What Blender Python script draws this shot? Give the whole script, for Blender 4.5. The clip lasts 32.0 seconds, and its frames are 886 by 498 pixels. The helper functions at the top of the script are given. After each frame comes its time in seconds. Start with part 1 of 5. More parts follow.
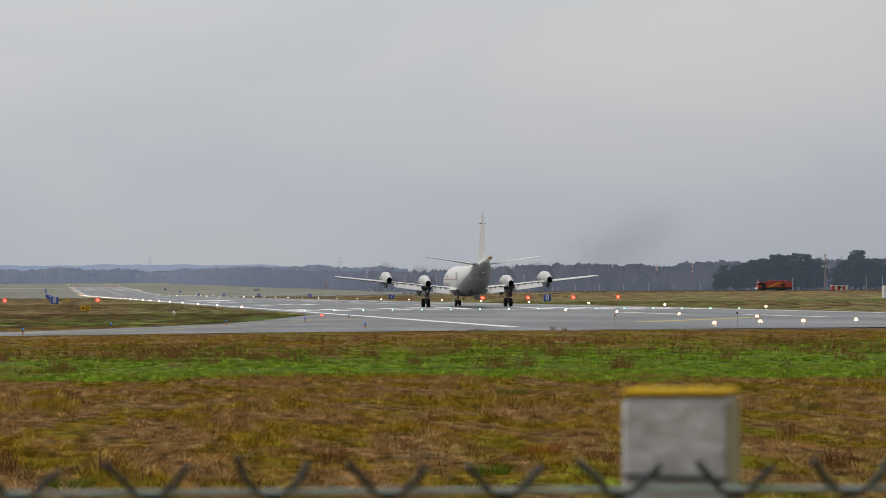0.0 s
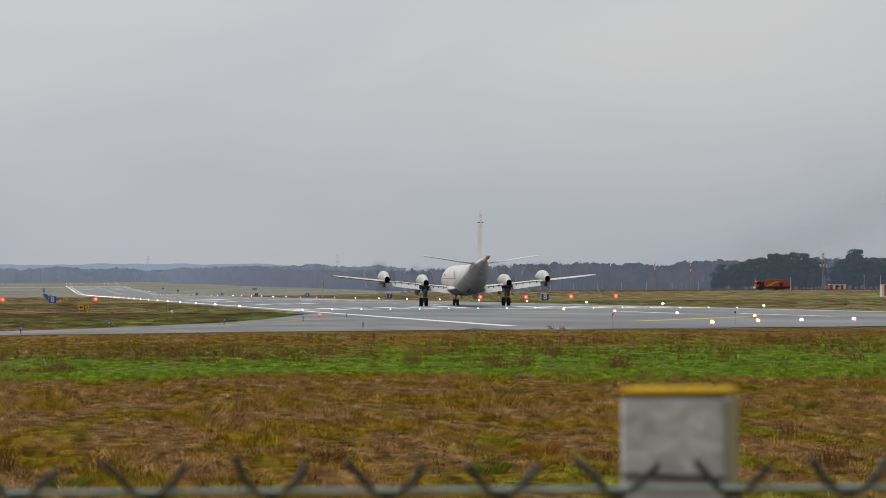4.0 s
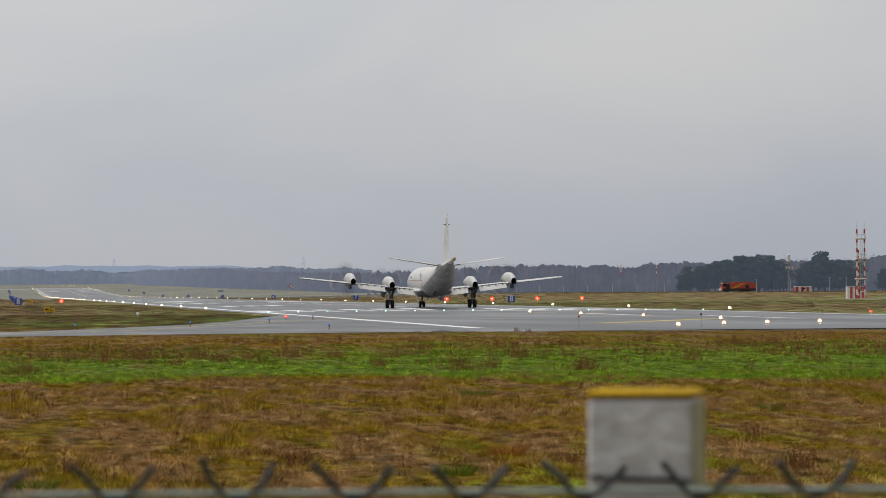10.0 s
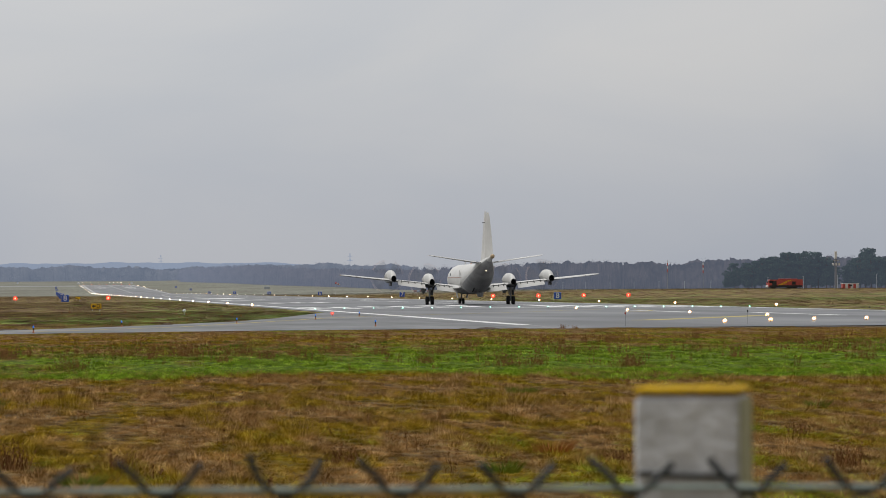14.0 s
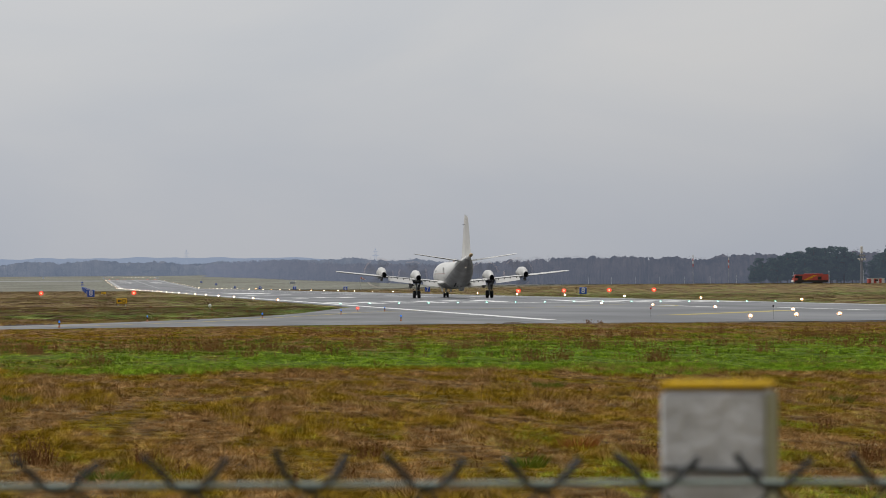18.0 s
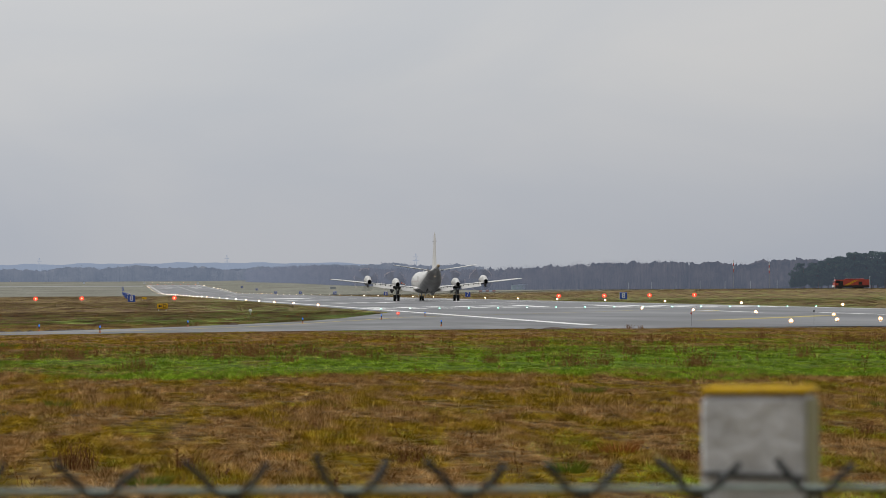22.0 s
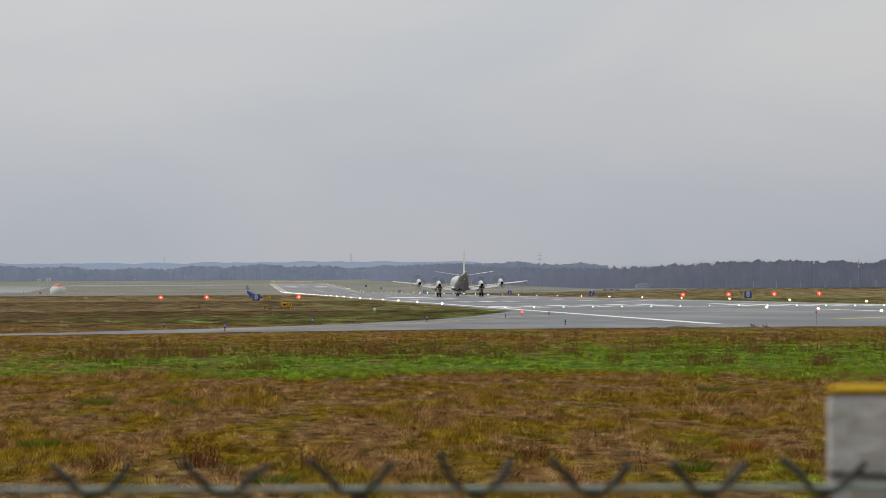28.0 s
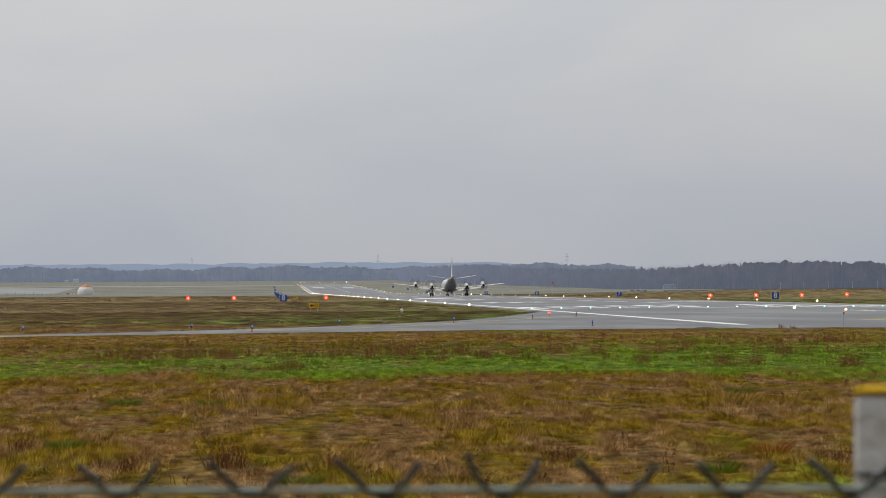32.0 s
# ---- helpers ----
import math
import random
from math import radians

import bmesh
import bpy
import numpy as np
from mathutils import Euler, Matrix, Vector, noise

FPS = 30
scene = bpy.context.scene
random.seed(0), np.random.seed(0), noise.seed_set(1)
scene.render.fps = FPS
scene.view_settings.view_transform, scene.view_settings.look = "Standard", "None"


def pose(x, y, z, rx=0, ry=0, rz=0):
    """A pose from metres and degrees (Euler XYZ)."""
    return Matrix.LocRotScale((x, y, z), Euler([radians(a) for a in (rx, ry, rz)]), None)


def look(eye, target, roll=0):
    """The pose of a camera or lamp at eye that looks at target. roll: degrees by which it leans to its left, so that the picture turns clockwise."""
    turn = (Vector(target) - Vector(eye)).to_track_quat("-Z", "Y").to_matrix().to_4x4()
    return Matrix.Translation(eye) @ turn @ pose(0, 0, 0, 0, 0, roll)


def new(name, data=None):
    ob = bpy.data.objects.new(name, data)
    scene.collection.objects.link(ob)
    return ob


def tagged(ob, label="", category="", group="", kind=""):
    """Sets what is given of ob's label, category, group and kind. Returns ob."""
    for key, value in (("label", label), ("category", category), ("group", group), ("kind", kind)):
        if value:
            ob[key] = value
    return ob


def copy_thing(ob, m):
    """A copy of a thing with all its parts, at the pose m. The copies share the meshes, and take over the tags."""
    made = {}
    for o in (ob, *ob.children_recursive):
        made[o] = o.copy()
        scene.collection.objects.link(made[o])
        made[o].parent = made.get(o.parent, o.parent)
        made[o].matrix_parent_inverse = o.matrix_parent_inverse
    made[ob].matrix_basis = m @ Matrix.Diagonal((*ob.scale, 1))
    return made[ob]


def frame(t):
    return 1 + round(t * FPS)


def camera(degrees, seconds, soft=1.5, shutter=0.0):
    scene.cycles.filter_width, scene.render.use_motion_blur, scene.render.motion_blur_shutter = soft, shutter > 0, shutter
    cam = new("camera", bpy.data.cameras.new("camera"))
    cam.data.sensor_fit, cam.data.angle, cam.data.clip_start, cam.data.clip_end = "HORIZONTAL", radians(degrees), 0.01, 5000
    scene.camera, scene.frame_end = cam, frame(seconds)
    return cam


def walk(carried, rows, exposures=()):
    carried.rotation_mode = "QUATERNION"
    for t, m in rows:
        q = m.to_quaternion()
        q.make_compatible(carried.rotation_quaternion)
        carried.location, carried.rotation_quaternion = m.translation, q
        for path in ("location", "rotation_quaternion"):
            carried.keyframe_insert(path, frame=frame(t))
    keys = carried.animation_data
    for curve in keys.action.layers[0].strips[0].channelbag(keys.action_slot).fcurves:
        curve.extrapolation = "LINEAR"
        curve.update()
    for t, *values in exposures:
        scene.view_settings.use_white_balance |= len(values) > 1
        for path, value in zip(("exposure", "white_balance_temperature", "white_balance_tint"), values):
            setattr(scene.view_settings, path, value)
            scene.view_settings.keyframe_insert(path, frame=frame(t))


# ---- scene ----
cam = camera(14.27, 32.0, soft=0.8, shutter=0.7)
EYE = 2.1                 # the eye's height over the airfield
cam.data.dof.use_dof = True
cam.data.dof.focus_distance = 450.0
cam.data.dof.aperture_fstop = 18.5
# seconds, yaw, pitch: a camera on a stand that only turns; the runway runs along y
ROWS = [
    (0, -6.450, 0.678), (0.5, -6.447, 0.637), (1, -6.431, 0.622), (1.5, -6.447, 0.633), (2, -6.445, 0.645), (2.5, -6.451, 0.670),
    (3, -6.450, 0.687), (3.5, -6.466, 0.665), (5.5, -6.501, 0.664), (6, -6.491, 0.675), (6.5, -6.487, 0.677), (7, -6.492, 0.695),
    (7.5, -6.487, 0.723), (8, -6.515, 0.695), (8.5, -6.708, 0.702), (9, -7.074, 0.664), (9.5, -7.102, 0.674), (10, -7.032, 0.694),
    (10.5, -6.840, 0.659), (11, -6.424, 0.656), (11.5, -6.334, 0.680), (12, -6.308, 0.695), (12.5, -6.334, 0.684), (13, -6.316, 0.665),
    (13.5, -6.299, 0.645), (14, -6.282, 0.646), (14.5, -6.278, 0.604), (16.5, -6.292, 0.666), (17, -6.264, 0.642), (17.5, -6.153, 0.590),
    (18, -5.870, 0.566), (18.5, -5.688, 0.593), (19, -5.642, 0.593), (19.5, -5.609, 0.585), (20, -5.510, 0.604), (20.5, -5.423, 0.625),
    (21, -5.358, 0.625), (21.5, -5.258, 0.620), (22, -5.218, 0.652), (22.5, -5.198, 0.666), (23, -5.197, 0.678), (23.5, -5.126, 0.690),
    (24, -4.947, 0.679), (24.5, -4.584, 0.655), (25, -4.344, 0.685), (25.5, -4.129, 0.682), (27.5, -3.335, 0.655), (28, -3.211, 0.642),
    (28.5, -3.059, 0.621), (29, -2.986, 0.657), (29.5, -2.858, 0.642), (30, -2.830, 0.646), (30.5, -2.815, 0.684), (31, -2.819, 0.698),
    (31.5, -2.805, 0.676), (32, -2.771, 0.658),
]
# the stand gives way to the left by a few millimetres in the course of the shot
SWAY = [(0, 0.0), (6, -0.0007), (13, -0.0016), (20, -0.0019), (25, -0.0028), (30, -0.0026), (32, -0.0026)]


def sway(t):
    return float(np.interp(t, [r[0] for r in SWAY], [r[1] for r in SWAY]))


walk(cam, [(t, pose(sway(t), 0, EYE, 90 + pitch, 0.3, yaw)) for t, yaw, pitch in ROWS])

# ---- world and sun ----
def make_world():
    w = bpy.data.worlds.new("overcast")
    scene.world = w
    w.use_nodes = True
    nt = w.node_tree
    nt.nodes.clear()
    out = nt.nodes.new("ShaderNodeOutputWorld")
    bg = nt.nodes.new("ShaderNodeBackground")
    sky = nt.nodes.new("ShaderNodeTexSky")
    sky.sky_type, sky.sun_disc = "NISHITA", False
    sky.sun_elevation, sky.sun_rotation = radians(28), radians(150)
    sky.dust_density, sky.air_density = 5.0, 1.0
    dim = nt.nodes.new("ShaderNodeMixRGB")
    dim.blend_type = "MULTIPLY"
    dim.inputs[0].default_value = 1.0
    dim.inputs[2].default_value = (0.06, 0.06, 0.06, 1)
    tc = nt.nodes.new("ShaderNodeTexCoord")
    mp = nt.nodes.new("ShaderNodeMapping")
    mp.inputs["Scale"].default_value = (5.0, 5.0, 12.0)
    n1 = nt.nodes.new("ShaderNodeTexNoise")
    n1.inputs["Scale"].default_value, n1.inputs["Detail"].default_value = 1.6, 5.0
    n1.inputs["Distortion"].default_value = 0.4
    rmp = nt.nodes.new("ShaderNodeValToRGB")
    rmp.color_ramp.elements[0].position, rmp.color_ramp.elements[0].color = 0.3, (0.922, 0.945, 0.975, 1)
    rmp.color_ramp.elements[1].position, rmp.color_ramp.elements[1].color = 0.7, (1.062, 1.048, 1.025, 1)
    mix = nt.nodes.new("ShaderNodeMixRGB")
    mix.inputs[0].default_value = 0.93
    L = nt.links.new
    L(tc.outputs["Generated"], mp.inputs[0])
    L(mp.outputs[0], n1.inputs["Vector"])
    L(n1.outputs["Fac"], rmp.inputs[0])
    L(sky.outputs[0], dim.inputs[1])
    L(dim.outputs[0], mix.inputs[1])
    sep = nt.nodes.new("ShaderNodeSeparateXYZ")
    grade = nt.nodes.new("ShaderNodeValToRGB")
    for i, (p, c) in enumerate(((0.0, (0.450, 0.468, 0.515)), (0.025, (0.500, 0.517, 0.556)), (0.06, (0.595, 0.603, 0.620)), (0.30, (0.88, 0.885, 0.90)), (1.0, (1.18, 1.18, 1.19)))):
        e = grade.color_ramp.elements[i] if i < 2 else grade.color_ramp.elements.new(p)
        e.position, e.color = p, (*c, 1)
    cloud = nt.nodes.new("ShaderNodeMixRGB")
    cloud.blend_type = "MULTIPLY"
    cloud.inputs[0].default_value = 1.0
    L(tc.outputs["Generated"], sep.inputs[0])
    L(sep.outputs["Z"], grade.inputs[0])
    L(grade.outputs[0], cloud.inputs[1])
    L(rmp.outputs[0], cloud.inputs[2])
    # the sky is brightest towards the veiled sun ahead and dims behind
    side = nt.nodes.new("ShaderNodeVectorMath")
    side.operation = "DOT_PRODUCT"
    side.inputs[1].default_value = (-0.5, 0.86, 0.0)
    fall = nt.nodes.new("ShaderNodeMapRange")
    for key, v in (("From Min", -0.9), ("From Max", 0.87), ("To Min", 0.30), ("To Max", 1.0)):
        fall.inputs[key].default_value = v
    lit = nt.nodes.new("ShaderNodeVectorMath")
    lit.operation = "SCALE"
    L(tc.outputs["Generated"], side.inputs[0])
    L(side.outputs["Value"], fall.inputs[0])
    L(cloud.outputs[0], lit.inputs[0])
    L(fall.outputs[0], lit.inputs["Scale"])
    L(lit.outputs[0], mix.inputs[2])
    L(mix.outputs[0], bg.inputs[0])
    bg.inputs[1].default_value = 1.0
    L(bg.outputs[0], out.inputs[0])
    sun = bpy.data.lights.new("sun", "SUN")
    sun.energy, sun.angle, sun.color = 1.55, radians(30), (1.0, 0.97, 0.92)
    ob = new("sun", sun)
    ob.matrix_world = look((-42, 18, 300), (0, 0, 214))


make_world()

# ---- materials ----
def node_mat(name, base, vary=0.2, scale=3.0, rough=0.8, metal=0.0, bump=0.0, second=None, fine=8.0, spec=0.5, island=0.0, coords="Object"):
    """A surface whose colour wanders between base and second at two scales, with a fine relief."""
    m = bpy.data.materials.new(name)
    m.use_nodes = True
    nt = m.node_tree
    b = nt.nodes["Principled BSDF"]
    b.inputs["Roughness"].default_value, b.inputs["Metallic"].default_value = rough, metal
    b.inputs["Specular IOR Level"].default_value = spec
    second = second or tuple(c * (1 - vary) for c in base)
    tc = nt.nodes.new("ShaderNodeTexCoord")
    n1 = nt.nodes.new("ShaderNodeTexNoise")
    n1.inputs["Scale"].default_value, n1.inputs["Detail"].default_value = scale, 3.0
    n2 = nt.nodes.new("ShaderNodeTexNoise")
    n2.inputs["Scale"].default_value, n2.inputs["Detail"].default_value = scale * fine, 2.0
    add = nt.nodes.new("ShaderNodeMath")
    add.operation = "MULTIPLY_ADD"
    add.inputs[1].default_value, add.inputs[2].default_value = 0.4, 0.0
    ramp = nt.nodes.new("ShaderNodeValToRGB")
    ramp.color_ramp.elements[0].position, ramp.color_ramp.elements[0].color = 0.5, (*second, 1)
    ramp.color_ramp.elements[1].position, ramp.color_ramp.elements[1].color = 0.92, (*base, 1)
    L = nt.links.new
    for n in (n1, n2):
        L(tc.outputs[coords], n.inputs["Vector"])
    L(n2.outputs["Fac"], add.inputs[0])
    L(n1.outputs["Fac"], add.inputs[2])
    L(add.outputs[0], ramp.inputs[0])
    colour = ramp.outputs[0]
    if island:
        geo = nt.nodes.new("ShaderNodeNewGeometry")
        hsv = nt.nodes.new("ShaderNodeHueSaturation")
        mr = nt.nodes.new("ShaderNodeMapRange")
        mr.inputs["To Min"].default_value, mr.inputs["To Max"].default_value = 1 - island, 1 + island
        L(geo.outputs["Random Per Island"], mr.inputs[0])
        L(mr.outputs[0], hsv.inputs["Value"])
        L(colour, hsv.inputs["Color"])
        colour = hsv.outputs[0]
    L(colour, b.inputs["Base Color"])
    if bump:
        bp = nt.nodes.new("ShaderNodeBump")
        bp.inputs["Strength"].default_value, bp.inputs["Distance"].default_value = bump, 0.02
        L(n2.outputs["Fac"], bp.inputs["Height"])
        L(bp.outputs[0], b.inputs["Normal"])
    return m


def glow_mat(name, colour, strength, alpha=1.0):
    m = bpy.data.materials.new(name)
    m.use_nodes = True
    b = m.node_tree.nodes["Principled BSDF"]
    b.inputs["Base Color"].default_value = (*colour, 1)
    b.inputs["Emission Color"].default_value = (*colour, 1)
    b.inputs["Emission Strength"].default_value = strength
    b.inputs["Alpha"].default_value = alpha
    return m


def field_mat(name, for_blades=False):
    """Winter grass: rusty dead stalks, green swathes and patches, laid out over the field in metres."""
    m = bpy.data.materials.new(name)
    m.use_nodes = True
    nt = m.node_tree
    b = nt.nodes["Principled BSDF"]
    b.inputs["Roughness"].default_value, b.inputs["Specular IOR Level"].default_value = 0.9, 0.10 if for_blades else 0.02
    L = nt.links.new
    geo = nt.nodes.new("ShaderNodeNewGeometry")
    sep = nt.nodes.new("ShaderNodeSeparateXYZ")
    L(geo.outputs["Position"], sep.inputs[0])

    def noise_at(scale, detail=3.0, stretch=(1, 1, 1)):
        mp = nt.nodes.new("ShaderNodeMapping")
        mp.inputs["Scale"].default_value = stretch
        n = nt.nodes.new("ShaderNodeTexNoise")
        n.inputs["Scale"].default_value, n.inputs["Detail"].default_value = scale, detail
        L(geo.outputs["Position"], mp.inputs[0])
        L(mp.outputs[0], n.inputs["Vector"])
        return n.outputs["Fac"]

    def math_(op, a, c=None, clamp=False):
        n = nt.nodes.new("ShaderNodeMath")
        n.operation, n.use_clamp = op, clamp
        for i, v in enumerate((a, c)):
            if v is None:
                continue
            if isinstance(v, (int, float)):
                n.inputs[i].default_value = v
            else:
                L(v, n.inputs[i])
        return n.outputs[0]

    def ramp(fac, *stops):
        r = nt.nodes.new("ShaderNodeValToRGB")
        for i, (p, c) in enumerate(stops):
            e = r.color_ramp.elements[i] if i < 2 else r.color_ramp.elements.new(p)
            e.position, e.color = p, (*c, 1)
        L(fac, r.inputs[0])
        return r.outputs[0]

    def mix(fac, a, c):
        n = nt.nodes.new("ShaderNodeMixRGB")
        L(fac, n.inputs[0])
        L(a, n.inputs[1])
        L(c, n.inputs[2])
        return n.outputs[0]

    patch = noise_at(0.20, 5.0, (1, 0.45, 0))
    fine = noise_at(4.5, 5.0, (1, 0.28, 0))
    mid = noise_at(0.9, 5.0, (1, 0.16, 0))
    wide = noise_at(0.40, 4.0, (1, 0.2, 0))
    broad = noise_at(0.022, 4.0, (1, 0.35, 0))
    away = nt.nodes.new("ShaderNodeMapRange")
    away.inputs["From Min"].default_value, away.inputs["From Max"].default_value = 150.0, 230.0
    L(sep.outputs["Y"], away.inputs[0])
    grain = mix(away.outputs[0], fine, wide)
    straw = ramp(grain, (0.34, (0.15, 0.082, 0.030)), (0.5, (0.325, 0.188, 0.066)), (0.66, (0.48, 0.325, 0.148)))
    olive = ramp(grain, (0.34, (0.145, 0.093, 0.006)), (0.5, (0.275, 0.180, 0.014)), (0.66, (0.42, 0.29, 0.040)))
    green = ramp(grain, (0.34, (0.085, 0.145, 0.011)), (0.5, (0.180, 0.290, 0.020)), (0.66, (0.37, 0.47, 0.05)))
    # pale is the far grass with haze painted into its colour
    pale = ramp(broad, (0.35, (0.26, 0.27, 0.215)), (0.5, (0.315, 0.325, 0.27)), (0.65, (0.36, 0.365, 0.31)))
    pick = nt.nodes.new("ShaderNodeMapRange")
    pick.inputs["From Min"].default_value, pick.inputs["From Max"].default_value = 0.45, 0.56
    L(mix(away.outputs[0], mid, wide), pick.inputs[0])
    brown = mix(pick.outputs[0], straw, olive)
    # a green swathe between 88 and 145 m, greener ground again under 50 m and beside the runway
    dist = math_("ADD", sep.outputs["Y"], math_("MULTIPLY", math_("SUBTRACT", patch, 0.5), 22.0))
    zone = nt.nodes.new("ShaderNodeMapRange")
    zone.inputs["From Min"].default_value, zone.inputs["From Max"].default_value = 0.0, 1600.0
    L(dist, zone.inputs[0])
    band = ramp(zone.outputs[0], (0.0, (0.54,) * 3), (0.029, (0.46,) * 3), (0.0375, (0.28,) * 3), (0.0525, (0.20,) * 3),
                (0.0545, (1.05,) * 3), (0.066, (1.0,) * 3), (0.070, (0.74,) * 3), (0.078, (0.66,) * 3), (0.087, (0.26,) * 3), (0.115, (0.30,) * 3),
                (0.13, (0.50,) * 3), (0.15, (0.74,) * 3), (0.185, (0.70,) * 3), (0.21, (0.44,) * 3), (0.30, (0.48,) * 3), (0.46, (0.46,) * 3), (0.52, (0.28,) * 3), (0.75, (0.22,) * 3), (1.0, (0.4,) * 3))
    wob = math_("MULTIPLY", math_("SUBTRACT", patch, 0.5), 1.5)
    wob2 = math_("MULTIPLY", math_("SUBTRACT", grain, 0.5), 1.1)
    wob3 = math_("MULTIPLY", math_("SUBTRACT", broad, 0.5), 1.2)
    wob4 = math_("MULTIPLY", math_("SUBTRACT", mid, 0.5), 1.2)
    fac = math_("ADD", math_("ADD", math_("ADD", math_("ADD", band, wob), wob2), wob3), wob4)
    # the swathe pales out towards the taxiway's side
    west = nt.nodes.new("ShaderNodeMapRange")
    for key, v in (("From Min", -8.0), ("From Max", 16.0), ("To Min", -0.34), ("To Max", 0.0)):
        west.inputs[key].default_value = v
    L(sep.outputs["X"], west.inputs[0])
    fac = math_("ADD", fac, west.outputs[0])
    if for_blades:
        fac = math_("ADD", fac, math_("MULTIPLY", math_("SUBTRACT", math_("FRACT", math_("MULTIPLY", geo.outputs["Random Per Island"], 17.3)), 0.5), 0.45))
    step = nt.nodes.new("ShaderNodeMapRange")
    step.inputs["From Min"].default_value, step.inputs["From Max"].default_value = 0.40, 0.78
    L(fac, step.inputs[0])
    colour = mix(step.outputs[0], brown, green)
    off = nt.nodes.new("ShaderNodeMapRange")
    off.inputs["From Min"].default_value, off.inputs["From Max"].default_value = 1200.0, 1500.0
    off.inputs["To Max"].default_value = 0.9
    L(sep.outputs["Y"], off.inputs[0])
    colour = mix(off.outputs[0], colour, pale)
    # saturation drops beyond 150 m, more haze painted on the grass
    haze_desat = nt.nodes.new("ShaderNodeHueSaturation")
    haze_range = nt.nodes.new("ShaderNodeMapRange")
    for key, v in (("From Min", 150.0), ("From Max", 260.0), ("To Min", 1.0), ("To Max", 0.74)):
        haze_range.inputs[key].default_value = v
    L(sep.outputs["Y"], haze_range.inputs[0])
    L(haze_range.outputs[0], haze_desat.inputs["Saturation"])
    L(colour, haze_desat.inputs["Color"])
    colour = haze_desat.outputs[0]
    if for_blades:
        hsv = nt.nodes.new("ShaderNodeHueSaturation")
        mr = nt.nodes.new("ShaderNodeMapRange")
        mr.inputs["To Min"].default_value, mr.inputs["To Max"].default_value = 0.70, 2.15
        L(geo.outputs["Random Per Island"], mr.inputs[0])
        L(mr.outputs[0], hsv.inputs["Value"])
        L(colour, hsv.inputs["Color"])
        even = nt.nodes.new("ShaderNodeHueSaturation")
        even.inputs["Value"].default_value = 0.76
        L(colour, even.inputs["Color"])
        colour = mix(math_("MULTIPLY", away.outputs[0], 0.92), hsv.outputs[0], even.outputs[0])
    else:
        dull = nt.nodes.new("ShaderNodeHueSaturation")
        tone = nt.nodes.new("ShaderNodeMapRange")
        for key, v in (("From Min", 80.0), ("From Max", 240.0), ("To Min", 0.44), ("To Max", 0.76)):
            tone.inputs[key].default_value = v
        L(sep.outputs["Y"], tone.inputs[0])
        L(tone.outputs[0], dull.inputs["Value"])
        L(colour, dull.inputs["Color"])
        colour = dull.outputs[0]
    tuft = nt.nodes.new("ShaderNodeHueSaturation")
    span = nt.nodes.new("ShaderNodeMapRange")
    for key, v in (("From Min", 0.36), ("From Max", 0.64), ("To Min", 0.57), ("To Max", 1.14)):
        span.inputs[key].default_value = v
    L(mix(away.outputs[0], noise_at(2.8, 4.0, (1, 0.15, 0)), math_("ADD", math_("MULTIPLY", noise_at(0.4, 3.0, (1, 0.12, 0)), 0.45), 0.275)), span.inputs[0])
    L(span.outputs[0], tuft.inputs["Value"])
    L(colour, tuft.inputs["Color"])
    L(tuft.outputs[0], b.inputs["Base Color"])
    return m


